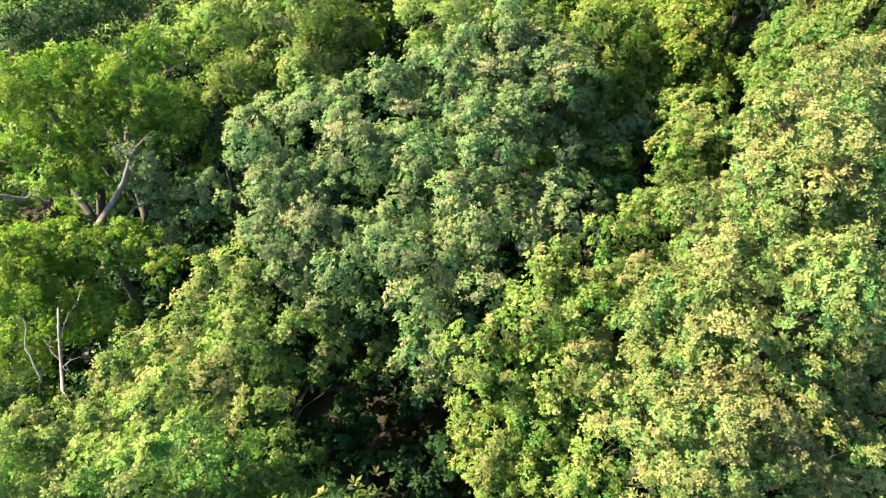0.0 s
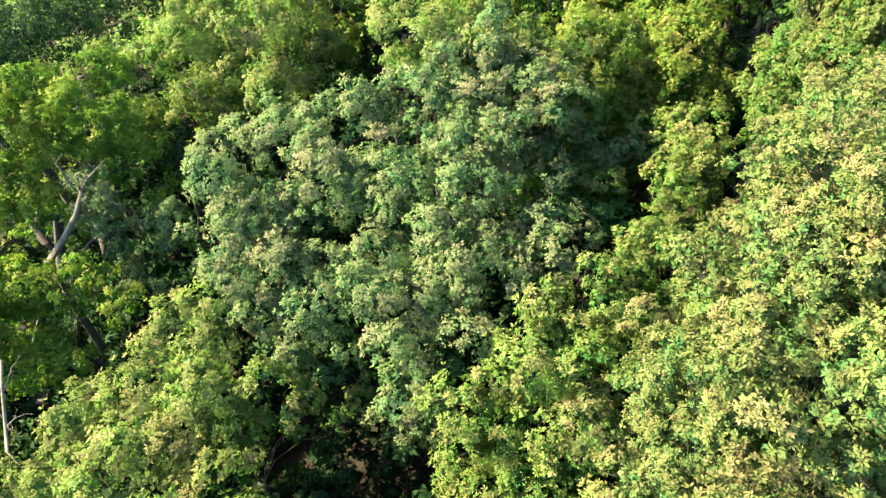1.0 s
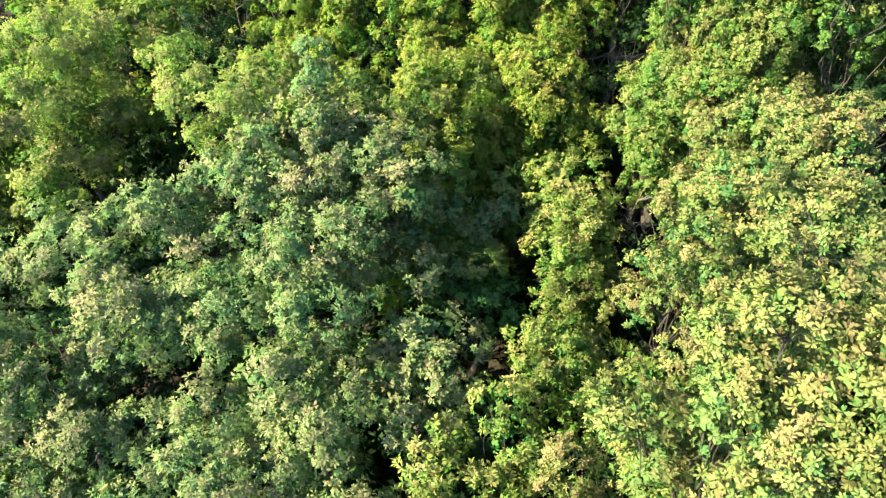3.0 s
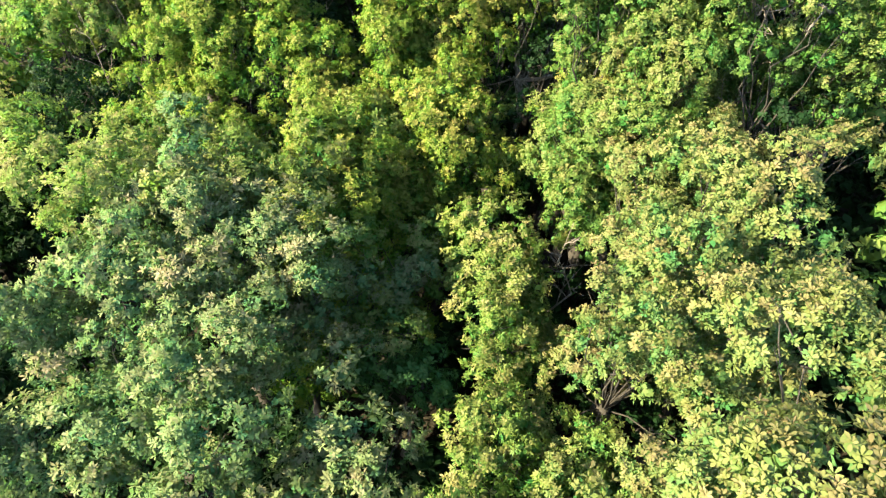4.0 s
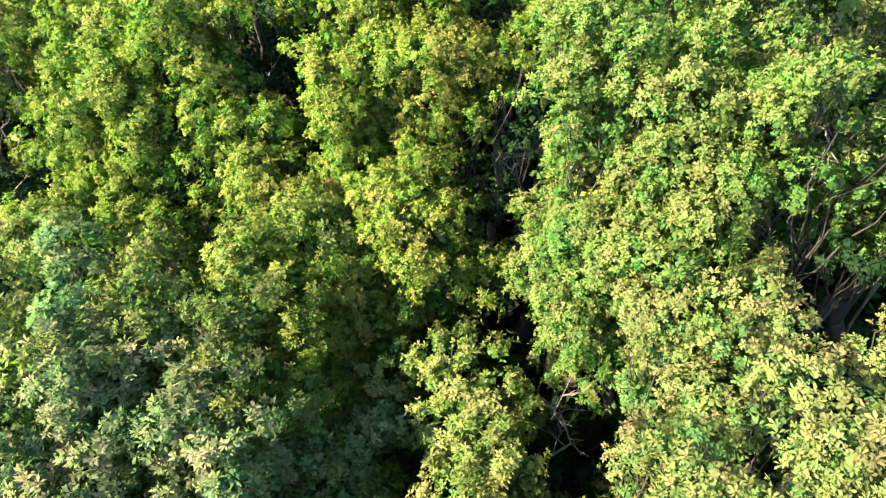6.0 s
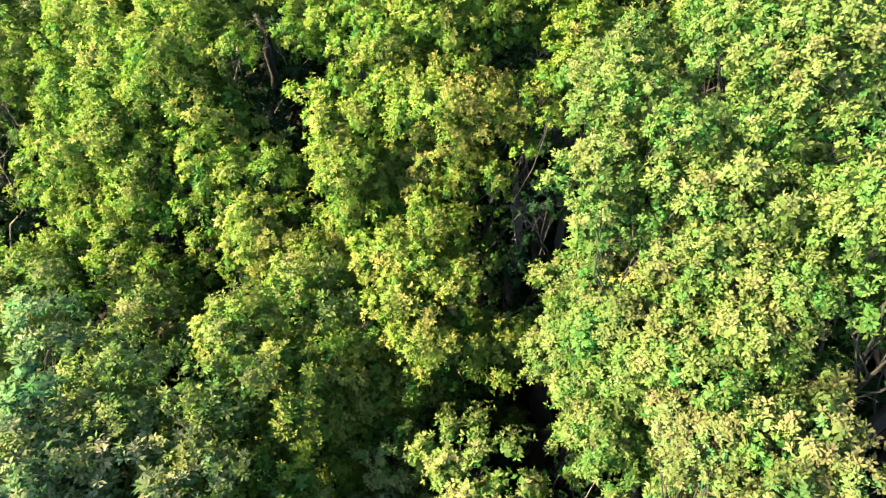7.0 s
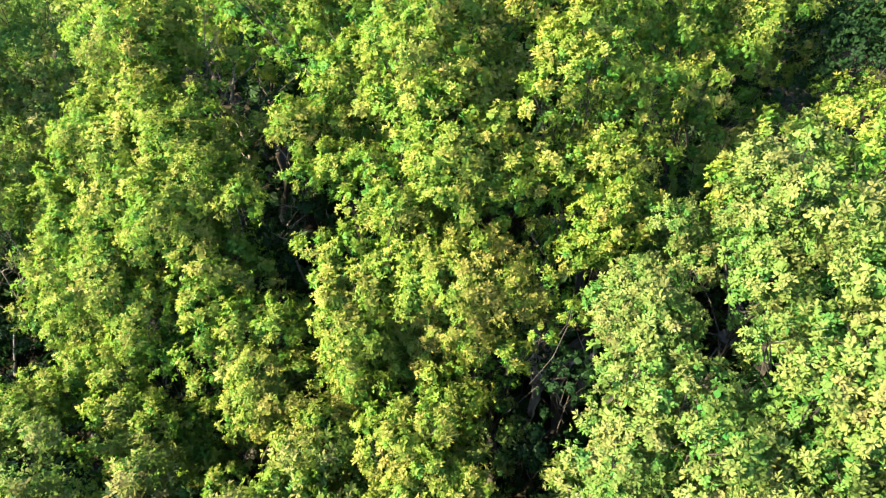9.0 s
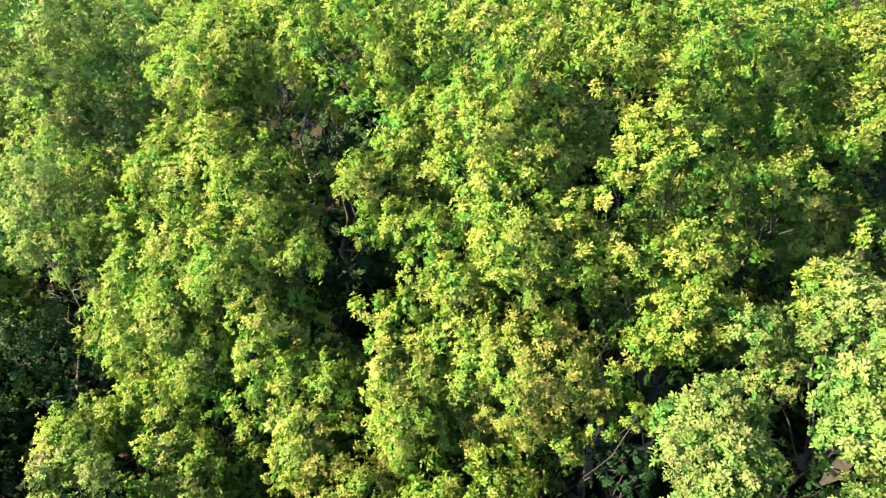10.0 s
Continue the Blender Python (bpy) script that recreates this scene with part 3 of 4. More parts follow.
tree("b", [(9.0, 48.0, 23.5, 1.36), (6.9, 48.4, 22.2, 1.39), (8.3, 47.2, 21.5, 0.65), (5.4, 47.4, 18.7, 0.79), (6.6, 48.2, 17.5, 0.45), (5.5, 45.3, 17.6, 0.70), (6.8, 44.9, 17.7, 0.78), (6.1, 43.9, 17.1, 1.13), (5.0, 44.3, 17.5, 1.14), (6.0, 45.5, 17.8, 1.14), (6.7, 44.3, 17.6, 0.85), (7.8, 43.2, 15.4, 0.67), (7.6, 46.7, 21.4, 0.79), (6.8, 47.5, 22.0, 0.82), (7.8, 43.1, 15.7, 0.55), (4.6, 47.9, 18.3, 1.01), (7.8, 43.2, 15.8, 0.82), (5.8, 46.8, 18.5, 0.92), (9.5, 43.8, 14.9, 0.80), (7.8, 44.5, 17.2, 0.85), (8.7, 45.2, 17.7, 0.75), (7.5, 43.9, 16.2, 0.85)],
     "fine", 30, 0, 0)
tree("b", [(11.7, 44.6, 21.3, 0.72), (10.7, 45.0, 20.6, 0.61), (11.3, 43.7, 19.9, 0.91), (10.7, 42.8, 19.2, 1.26), (11.7, 43.9, 21.0, 0.74), (8.7, 45.1, 19.9, 0.52), (10.9, 43.8, 20.0, 1.05), (10.3, 43.1, 19.3, 0.94), (10.9, 42.2, 19.0, 1.02), (12.1, 44.6, 21.5, 0.55), (12.4, 44.7, 20.2, 0.58), (11.4, 42.8, 19.4, 1.10), (9.4, 42.6, 18.5, 0.42), (12.0, 43.7, 21.6, 0.71), (9.6, 45.3, 20.8, 0.87), (9.8, 44.9, 20.3, 0.75), (13.2, 45.5, 19.6, 1.09), (10.7, 44.8, 21.2, 0.71), (9.6, 45.9, 21.6, 1.00), (10.7, 44.6, 21.5, 0.86)],
     "fine", 31, 0, 0)
tree("b", [(17.9, 40.8, 24.4, 1.32), (19.0, 39.9, 24.0, 1.18), (18.6, 39.3, 22.7, 0.42), (17.4, 40.4, 23.2, 1.18), (18.3, 40.7, 23.9, 1.02), (17.6, 39.3, 22.7, 0.48), (18.4, 40.0, 21.3, 0.37), (19.8, 39.3, 24.2, 0.68), (21.0, 39.7, 24.8, 0.59), (19.8, 37.7, 24.8, 0.37), (17.3, 40.4, 24.5, 0.91), (19.2, 41.3, 24.6, 0.75), (18.7, 40.4, 21.9, 0.41), (16.3, 39.2, 21.0, 1.01), (19.5, 38.5, 23.2, 0.43), (16.3, 38.4, 19.1, 0.80), (18.0, 40.4, 23.3, 0.83), (18.9, 39.3, 23.9, 0.51), (18.5, 38.7, 22.5, 0.54), (16.6, 38.7, 20.9, 0.87)],
     "fine", 32, 0, 0)
tree("b", [(14.0, 44.7, 23.6, 0.76), (13.7, 42.5, 22.2, 0.57), (14.9, 44.0, 23.7, 0.98), (14.0, 43.3, 23.3, 0.79)],
     "fine", 33, 0, 0)
tree("b", [(12.9, 42.8, 19.2, 0.73), (13.4, 41.8, 19.5, 0.91), (13.7, 40.8, 20.2, 0.45), (13.8, 41.4, 21.7, 0.89), (13.9, 41.9, 22.7, 0.96), (13.9, 42.2, 23.2, 0.85), (14.1, 41.4, 20.3, 0.95), (14.4, 41.6, 22.6, 1.04), (14.5, 42.1, 23.4, 1.07), (14.5, 41.4, 21.6, 0.63), (14.9, 41.7, 21.6, 0.88), (15.1, 39.9, 20.2, 1.05), (13.7, 40.9, 22.5, 0.66), (14.1, 41.2, 23.0, 0.67)],
     "fine", 34, 0, 0)
tree("b", [(15.3, 42.6, 23.7, 0.82), (15.3, 41.7, 20.5, 1.11), (15.7, 41.9, 21.5, 0.97), (15.7, 42.9, 23.9, 0.58), (16.1, 41.6, 20.1, 1.22), (16.3, 41.8, 21.0, 0.89), (16.3, 42.8, 26.1, 0.73), (16.3, 42.4, 23.9, 0.90), (16.3, 41.7, 22.3, 0.91), (16.7, 41.1, 21.7, 0.95), (16.8, 41.0, 22.2, 0.67), (16.9, 41.4, 23.7, 1.34), (17.2, 41.9, 24.5, 1.03), (16.3, 42.7, 26.2, 0.71)],
     "fine", 1034, 0, 0)
tree("b", [(15.3, 37.4, 22.3, 0.66), (14.1, 37.6, 21.3, 0.63), (14.9, 36.7, 21.2, 0.77), (15.6, 35.7, 21.1, 0.66), (12.4, 40.6, 19.5, 0.68), (13.1, 39.2, 19.0, 0.45), (14.8, 38.0, 20.8, 0.87), (14.4, 39.5, 19.9, 0.85), (13.9, 36.7, 20.5, 0.84), (13.4, 36.2, 20.7, 0.81), (14.0, 35.2, 19.8, 0.92), (12.8, 37.0, 19.2, 0.88), (12.1, 36.5, 18.4, 1.00), (12.2, 35.9, 17.2, 1.14), (13.8, 35.3, 17.7, 0.80), (14.9, 34.7, 19.0, 0.95), (16.2, 34.7, 18.6, 0.58), (16.7, 34.6, 18.5, 1.00)],
     "fine", 35, 0, 0)
tree("b", [(11.3, 36.6, 19.3, 1.18), (9.3, 35.6, 19.7, 0.68), (9.9, 34.8, 19.0, 1.11), (11.4, 39.2, 19.4, 1.04), (8.7, 40.7, 17.9, 0.66), (8.6, 37.0, 20.4, 0.67), (9.6, 36.5, 20.0, 0.75), (10.3, 36.0, 19.7, 1.03), (10.5, 35.5, 18.4, 0.86), (10.7, 37.8, 20.2, 1.15), (9.7, 34.4, 19.1, 0.76), (9.3, 34.4, 19.0, 0.76)],
     "fine", 36, 0, 0)
tree("c", [(12.1, 33.3, 17.2, 1.00), (12.3, 38.9, 10.4, 1.52), (12.0, 32.4, 16.1, 1.01), (8.7, 32.2, 18.8, 0.89), (10.5, 32.5, 14.9, 1.16), (8.7, 31.4, 16.4, 0.85), (7.9, 31.6, 15.1, 1.00), (9.3, 29.3, 16.1, 1.02), (13.3, 36.6, 16.4, 0.99), (16.6, 35.5, 18.1, 0.96), (17.9, 38.5, 18.6, 1.08), (16.8, 36.2, 16.9, 0.95), (15.8, 36.4, 20.3, 0.83)],
     "fine", 37, 0, 0)
tree("c", [(18.6, 34.6, 21.0, 0.79), (19.2, 32.9, 22.4, 1.00), (17.5, 32.2, 21.0, 0.80), (17.3, 31.4, 20.1, 0.40), (19.4, 33.5, 23.3, 1.00), (19.2, 31.3, 24.2, 0.92), (19.9, 33.3, 24.7, 0.69), (19.5, 35.4, 23.3, 0.42), (17.8, 33.1, 26.3, 0.70), (18.6, 32.6, 26.7, 1.01), (18.6, 33.1, 26.6, 0.64)],
     "fine", 38, 0, 0)
tree("c", [(18.7, 30.7, 23.1, 0.45), (17.6, 30.1, 22.6, 1.09), (18.6, 29.2, 23.2, 1.08), (21.7, 30.5, 22.3, 1.25), (17.1, 30.2, 19.7, 0.91), (19.7, 27.7, 23.3, 0.97), (18.0, 29.7, 19.9, 0.77), (18.4, 26.9, 23.0, 0.54), (19.1, 30.9, 26.7, 0.75), (19.6, 30.1, 25.6, 1.09), (20.8, 29.5, 25.2, 1.11), (20.6, 29.2, 26.6, 0.52), (24.7, 31.5, 21.8, 1.03), (24.5, 33.0, 25.3, 0.75), (24.7, 31.2, 21.2, 0.65)],
     "fine", 39, 0, 0)
tree("c", [(20.2, 28.0, 27.5, 0.81), (20.7, 27.8, 27.8, 0.82), (21.8, 27.4, 26.1, 0.45), (22.6, 26.5, 27.7, 0.50), (22.1, 27.3, 28.0, 0.94), (23.6, 27.7, 24.4, 0.80), (22.4, 25.8, 27.0, 0.61), (19.9, 27.5, 28.7, 0.60), (21.6, 26.4, 27.6, 0.47), (22.2, 27.0, 26.4, 0.61)],
     "broad", 40, 0, 0)
tree("y", [(18.1, 25.0, 24.5, 0.48), (17.0, 24.8, 24.3, 0.80), (17.1, 23.5, 24.9, 0.84), (18.1, 23.3, 25.6, 0.43), (20.7, 24.0, 24.5, 0.47), (21.9, 23.7, 24.1, 0.73), (18.5, 27.6, 19.6, 0.93)],
     "broad", 41, 0, 7)
tree("y", [(13.8, 20.1, 24.0, 0.64), (14.6, 20.2, 23.3, 0.76), (17.6, 20.2, 22.6, 0.79), (13.3, 20.6, 22.5, 0.76), (16.9, 20.8, 22.3, 0.64), (17.5, 21.0, 22.5, 0.55), (14.9, 21.0, 23.6, 0.70), (13.8, 21.1, 22.8, 0.40), (12.6, 21.2, 23.5, 0.61), (17.7, 21.2, 23.1, 0.63), (16.4, 21.5, 25.1, 0.78), (14.6, 21.8, 23.6, 0.69), (16.0, 21.9, 23.8, 0.81)],
     "broad", 42, 0, 7, shift=(2.2, 2.2))
tree("y", [(16.7, 22.0, 25.7, 0.62), (12.2, 22.1, 22.1, 0.72), (14.1, 22.3, 22.8, 0.74), (14.4, 22.3, 24.5, 0.74), (13.2, 22.4, 22.0, 0.54), (15.8, 22.5, 24.8, 0.78), (16.0, 22.5, 25.4, 0.49), (14.8, 25.3, 18.4, 0.59), (13.9, 23.0, 22.9, 0.80), (14.1, 23.1, 22.0, 0.55), (12.7, 23.2, 22.8, 0.47), (14.8, 23.9, 23.3, 0.83), (14.8, 25.2, 22.2, 0.66), (17.9, 27.6, 22.4, 0.77), (13.9, 25.0, 17.1, 0.84), (13.7, 23.3, 22.6, 0.66), (17.5, 28.5, 22.4, 0.55), (17.7, 28.3, 22.0, 0.88)],
     "broad", 1042, 0, 7, shift=(2.2, 2.2))
tree("b", [(10.2, 46.5, 23.0, 1.07), (11.7, 46.6, 25.1, 0.70), (11.4, 46.7, 21.5, 1.03), (9.3, 46.9, 21.9, 0.76), (9.0, 47.1, 25.2, 0.71), (10.1, 47.1, 23.3, 1.25), (12.0, 47.5, 24.6, 0.93), (6.9, 47.6, 19.5, 1.29), (7.2, 47.7, 21.0, 1.05), (11.0, 47.7, 21.9, 0.52), (10.0, 47.9, 23.9, 1.36), (9.6, 48.0, 25.0, 1.09)],
     "fine", 43, 0, 0)
tree("b", [(8.3, 48.2, 23.1, 1.07), (10.7, 48.6, 24.9, 1.26), (12.2, 51.7, 23.5, 1.05), (11.3, 48.8, 24.9, 1.01), (7.7, 49.3, 23.9, 1.08), (12.5, 49.8, 19.3, 0.86), (10.1, 50.1, 25.4, 1.29), (11.3, 50.3, 25.6, 0.79), (7.6, 50.4, 24.2, 1.17), (11.0, 50.5, 25.0, 1.07), (10.9, 50.8, 26.1, 1.03), (13.3, 53.2, 24.0, 0.96), (11.4, 52.7, 26.0, 0.83)],
     "fine", 1043, 0, 0)
tree("b", [(9.7, 52.5, 25.7, 1.54), (8.3, 53.1, 24.6, 0.99), (7.0, 54.6, 25.0, 1.34), (5.2, 57.8, 22.3, 1.05), (4.8, 53.8, 22.8, 0.79), (4.5, 54.3, 21.5, 1.02), (6.0, 48.5, 21.9, 1.17), (7.2, 55.3, 25.6, 0.66), (8.3, 54.5, 25.4, 0.98), (6.8, 54.6, 24.0, 1.14), (8.4, 53.0, 24.9, 1.45), (5.8, 50.6, 22.9, 1.08), (6.4, 49.5, 21.6, 1.04), (4.7, 50.0, 20.1, 1.02), (4.6, 49.5, 18.4, 0.88), (5.9, 53.3, 23.7, 0.97), (4.3, 58.2, 22.6, 1.13), (4.2, 54.2, 22.4, 0.95)],
     "fine", 44, 0, 0)
tree("b", [(16.3, 45.9, 26.1, 0.51), (16.5, 45.0, 26.1, 0.72), (15.7, 44.7, 25.2, 0.74), (17.7, 44.7, 26.8, 0.82), (17.7, 43.4, 25.3, 0.70), (16.5, 43.8, 25.0, 0.68), (19.4, 45.7, 31.7, 1.01), (18.6, 44.9, 31.3, 0.88), (17.7, 46.3, 30.2, 0.84), (17.6, 44.3, 30.4, 0.95), (18.6, 44.3, 30.4, 0.97), (17.9, 46.0, 28.1, 1.09), (18.2, 43.9, 29.1, 0.98), (17.8, 44.2, 27.6, 0.84), (16.5, 46.9, 25.6, 0.43), (17.9, 44.3, 26.4, 0.70), (16.1, 44.0, 25.0, 0.65), (17.3, 43.5, 24.7, 0.87), (18.8, 43.2, 30.0, 0.57), (17.6, 46.4, 27.5, 0.67), (18.0, 43.4, 29.2, 0.63)],
     "fine", 45, 0, 0)
tree("b", [(18.3, 42.8, 26.5, 0.99), (18.9, 42.8, 27.5, 1.14), (20.0, 42.2, 27.7, 0.47), (18.2, 43.1, 27.7, 1.14), (19.6, 42.1, 26.5, 0.93), (21.4, 41.5, 27.5, 1.03), (20.1, 44.7, 31.5, 0.89), (19.7, 44.8, 30.8, 1.00), (20.1, 44.6, 29.7, 1.03), (19.6, 44.2, 28.7, 1.03), (20.5, 44.2, 29.1, 0.84), (18.6, 42.9, 28.3, 0.98), (19.8, 43.1, 28.3, 0.49), (18.2, 42.8, 27.2, 1.00), (18.3, 42.3, 26.2, 0.92), (19.2, 42.0, 26.9, 0.91), (20.1, 41.9, 27.7, 0.59), (20.6, 41.5, 26.8, 0.50), (19.4, 42.2, 28.8, 0.66)],
     "fine", 46, 0, 0)
tree("b", [(15.2, 48.8, 26.0, 1.22), (15.4, 47.1, 25.5, 0.65), (17.2, 51.8, 30.2, 1.03), (16.7, 51.9, 29.1, 1.18), (17.8, 50.9, 29.6, 1.08), (16.4, 51.3, 28.3, 0.68), (17.9, 49.3, 28.3, 1.01), (16.4, 49.2, 27.7, 0.86), (17.1, 48.7, 26.9, 1.10), (14.7, 49.8, 26.5, 0.39), (16.3, 48.6, 25.6, 0.78), (15.7, 46.6, 25.4, 0.55), (14.3, 47.6, 24.8, 0.77), (14.4, 48.9, 26.5, 0.64), (16.0, 49.0, 26.3, 0.74), (15.6, 46.6, 25.3, 0.71), (17.2, 49.7, 28.4, 0.74), (14.3, 49.0, 26.5, 0.75)],
     "fine", 47, 0, 0)
tree("b", [(21.5, 42.5, 30.7, 0.78), (22.0, 42.1, 31.2, 0.85), (22.0, 41.4, 30.2, 0.95), (21.2, 42.0, 29.8, 0.77), (22.6, 42.1, 28.2, 0.94), (21.4, 41.0, 27.2, 0.81), (22.0, 43.1, 23.0, 0.52), (24.6, 45.2, 20.4, 0.99), (22.3, 41.3, 30.9, 0.55), (20.7, 41.9, 29.3, 0.62)],
     "fine", 48, 0, 0)
tree("b", [(22.6, 40.6, 27.3, 1.04), (23.3, 40.2, 27.8, 0.92), (22.0, 39.9, 26.3, 0.91), (22.4, 39.4, 26.8, 0.90), (22.9, 41.1, 29.6, 0.88), (23.8, 41.0, 29.5, 0.91), (22.9, 41.0, 28.6, 0.81), (22.7, 40.6, 27.8, 0.82), (23.4, 42.5, 24.2, 0.73), (21.7, 39.6, 25.6, 0.73), (22.3, 39.3, 26.0, 0.81), (23.0, 39.4, 26.6, 0.44), (21.9, 39.2, 26.1, 0.60)],
     "fine", 49, 0, 0)
tree("c", [(18.6, 33.5, 27.7, 0.78), (18.8, 32.6, 28.2, 0.71), (17.9, 32.7, 27.2, 0.75), (18.6, 31.8, 27.9, 0.58), (18.5, 31.1, 28.4, 0.59), (17.5, 32.7, 26.4, 0.69), (18.8, 32.8, 26.3, 0.51), (18.7, 31.1, 27.1, 0.59), (18.6, 32.8, 24.4, 0.57), (18.9, 30.6, 26.7, 0.74), (17.2, 31.8, 26.2, 0.45), (18.6, 32.8, 23.7, 0.67)],
     "broad", 50, 0, 0)
tree("c", [(20.2, 35.8, 27.6, 0.71), (18.6, 34.5, 27.9, 0.42), (19.4, 34.1, 28.1, 0.67), (18.1, 34.1, 27.3, 0.42), (20.7, 36.4, 27.3, 0.46), (19.9, 35.9, 26.9, 0.77), (24.4, 39.6, 23.8, 0.72), (18.8, 34.9, 27.7, 0.43), (19.3, 34.4, 27.7, 0.86), (24.1, 38.2, 25.6, 0.68), (23.2, 36.9, 26.0, 0.58)],
     "broad", 51, 0, 0)
tree("c", [(19.5, 30.0, 26.6, 0.75), (18.8, 30.9, 25.1, 0.72), (18.7, 30.0, 26.1, 0.67), (19.4, 29.5, 26.0, 0.76), (19.1, 31.6, 23.0, 0.81), (19.4, 30.1, 24.5, 0.66), (19.2, 29.1, 25.3, 0.70), (19.7, 28.9, 25.9, 0.69), (19.8, 28.4, 25.7, 0.69), (17.7, 31.6, 21.6, 0.83), (17.1, 31.2, 20.7, 0.43), (17.6, 30.2, 21.5, 0.87), (17.8, 29.5, 23.1, 0.82), (18.9, 28.5, 24.6, 0.78), (18.2, 28.4, 23.6, 0.79), (16.9, 30.1, 20.4, 0.76), (19.0, 30.9, 19.8, 0.63), (19.4, 28.3, 25.0, 0.70), (18.4, 29.2, 24.0, 0.72), (17.4, 31.0, 23.1, 0.75), (17.7, 30.8, 23.2, 0.75)],
     "broad", 52, 0, 7)
tree("c", [(19.4, 35.6, 19.6, 0.43), (19.2, 34.3, 21.2, 0.93), (18.0, 33.2, 20.9, 0.89), (18.4, 32.5, 22.0, 0.68)],
     "broad", 53, 0, 7)
tree("c", [(20.6, 32.7, 28.9, 0.52), (20.4, 31.6, 29.6, 0.81), (22.0, 32.0, 30.4, 0.94), (21.9, 31.4, 31.1, 0.83), (20.8, 31.1, 30.1, 0.80), (21.5, 30.8, 30.4, 0.81), (20.7, 30.8, 29.5, 0.73), (21.0, 30.2, 29.9, 0.72), (20.3, 31.3, 29.1, 0.49), (20.8, 30.9, 28.7, 0.61), (20.9, 30.1, 29.1, 0.73), (20.1, 30.3, 28.2, 0.55), (21.5, 30.3, 28.6, 0.42), (20.9, 29.4, 28.7, 0.66), (20.1, 29.9, 27.4, 0.45), (21.2, 29.3, 27.0, 0.48), (20.8, 28.8, 27.7, 0.67), (20.6, 28.6, 26.8, 0.76)],
     "broad", 54, 0, 7)
tree("c", [(25.6, 38.3, 27.3, 0.86), (22.3, 34.4, 29.9, 0.88), (22.4, 34.1, 28.8, 0.98), (22.7, 33.5, 30.1, 0.87), (22.5, 35.4, 30.5, 0.71), (25.7, 37.6, 27.8, 0.76), (21.9, 34.5, 29.1, 0.55), (21.7, 33.7, 29.0, 0.71), (22.4, 34.2, 30.9, 0.55), (24.9, 36.2, 30.1, 0.64)],
     "broad", 55, 0, 7)
tree("b", [(9.6, 58.0, 28.4, 1.59), (8.8, 56.3, 28.0, 1.37), (10.7, 56.4, 29.4, 1.34), (11.1, 54.9, 28.8, 1.29), (9.1, 55.7, 26.9, 0.67), (10.3, 54.8, 28.0, 1.44), (10.9, 54.6, 26.7, 1.07), (12.0, 55.6, 29.4, 1.17), (13.5, 56.0, 26.0, 0.60), (8.5, 55.5, 26.4, 0.90), (10.2, 54.3, 27.9, 0.85), (9.7, 53.8, 29.0, 0.93)],
     "fine", 56, 0, 0)
tree("o", [(1.1, 54.5, 21.8, 0.88), (3.7, 54.7, 21.4, 0.85), (1.4, 54.7, 22.9, 1.26), (2.3, 54.9, 20.5, 1.14), (3.3, 55.2, 21.8, 1.02), (2.3, 55.2, 20.8, 0.74), (2.1, 57.2, 22.1, 1.77), (2.1, 57.5, 23.9, 1.74), (5.4, 58.3, 24.2, 0.84), (3.9, 58.8, 24.0, 1.14), (5.2, 59.2, 25.0, 0.99)],
     "fine", 57, 0, 0)
tree("o", [(3.3, 59.5, 24.8, 1.41), (3.9, 59.9, 24.5, 1.06), (1.7, 59.9, 26.9, 1.78), (6.6, 60.0, 28.8, 1.69), (4.8, 60.2, 29.0, 1.72), (2.2, 61.2, 28.6, 2.15), (6.5, 62.3, 25.9, 0.87), (5.2, 63.2, 24.6, 1.00), (3.2, 64.6, 25.6, 1.77), (4.8, 65.2, 24.6, 1.40)],
     "fine", 1057, 0, 0)
tree("b", [(22.5, 42.8, 31.9, 0.87), (24.8, 44.6, 31.1, 0.66), (25.4, 43.4, 31.8, 0.85), (27.4, 44.4, 31.1, 1.19), (25.5, 42.5, 30.0, 0.91), (25.6, 41.0, 29.1, 0.97), (27.2, 41.6, 29.4, 0.92), (28.9, 42.1, 30.3, 1.20), (28.9, 43.7, 30.8, 1.11), (29.1, 43.2, 31.9, 1.21), (28.1, 44.4, 31.9, 1.20), (25.2, 43.8, 32.9, 1.07), (23.2, 43.4, 33.0, 0.99), (27.9, 43.4, 29.6, 1.09), (31.7, 43.3, 27.3, 0.97), (31.9, 40.2, 27.9, 0.92), (32.4, 43.0, 28.0, 0.96)],
     "fine", 58, 0, 0)
tree("b", [(26.9, 40.5, 27.1, 0.67), (25.7, 38.4, 27.9, 0.48), (24.8, 38.0, 27.0, 0.36), (25.0, 37.5, 27.2, 0.51), (27.4, 39.1, 28.2, 0.57), (26.4, 42.3, 27.5, 0.79), (25.3, 38.2, 27.5, 0.62)],
     "fine", 59, 0, 0)
tree("b", [(21.8, 44.1, 32.9, 0.97), (20.9, 45.3, 32.9, 1.00), (19.9, 46.1, 32.5, 1.02), (19.3, 48.2, 32.0, 1.11), (18.8, 50.2, 31.0, 1.10), (13.6, 53.3, 30.1, 0.86), (15.7, 52.4, 30.8, 1.16), (21.5, 43.9, 32.2, 0.88), (21.3, 43.9, 31.3, 0.60), (13.4, 55.4, 30.5, 1.16), (16.9, 52.2, 31.1, 1.15)],
     "fine", 60, 0, 0)
# every "u" tree fills a gap with near-black leaves that stand for shade
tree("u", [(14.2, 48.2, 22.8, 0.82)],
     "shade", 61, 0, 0)
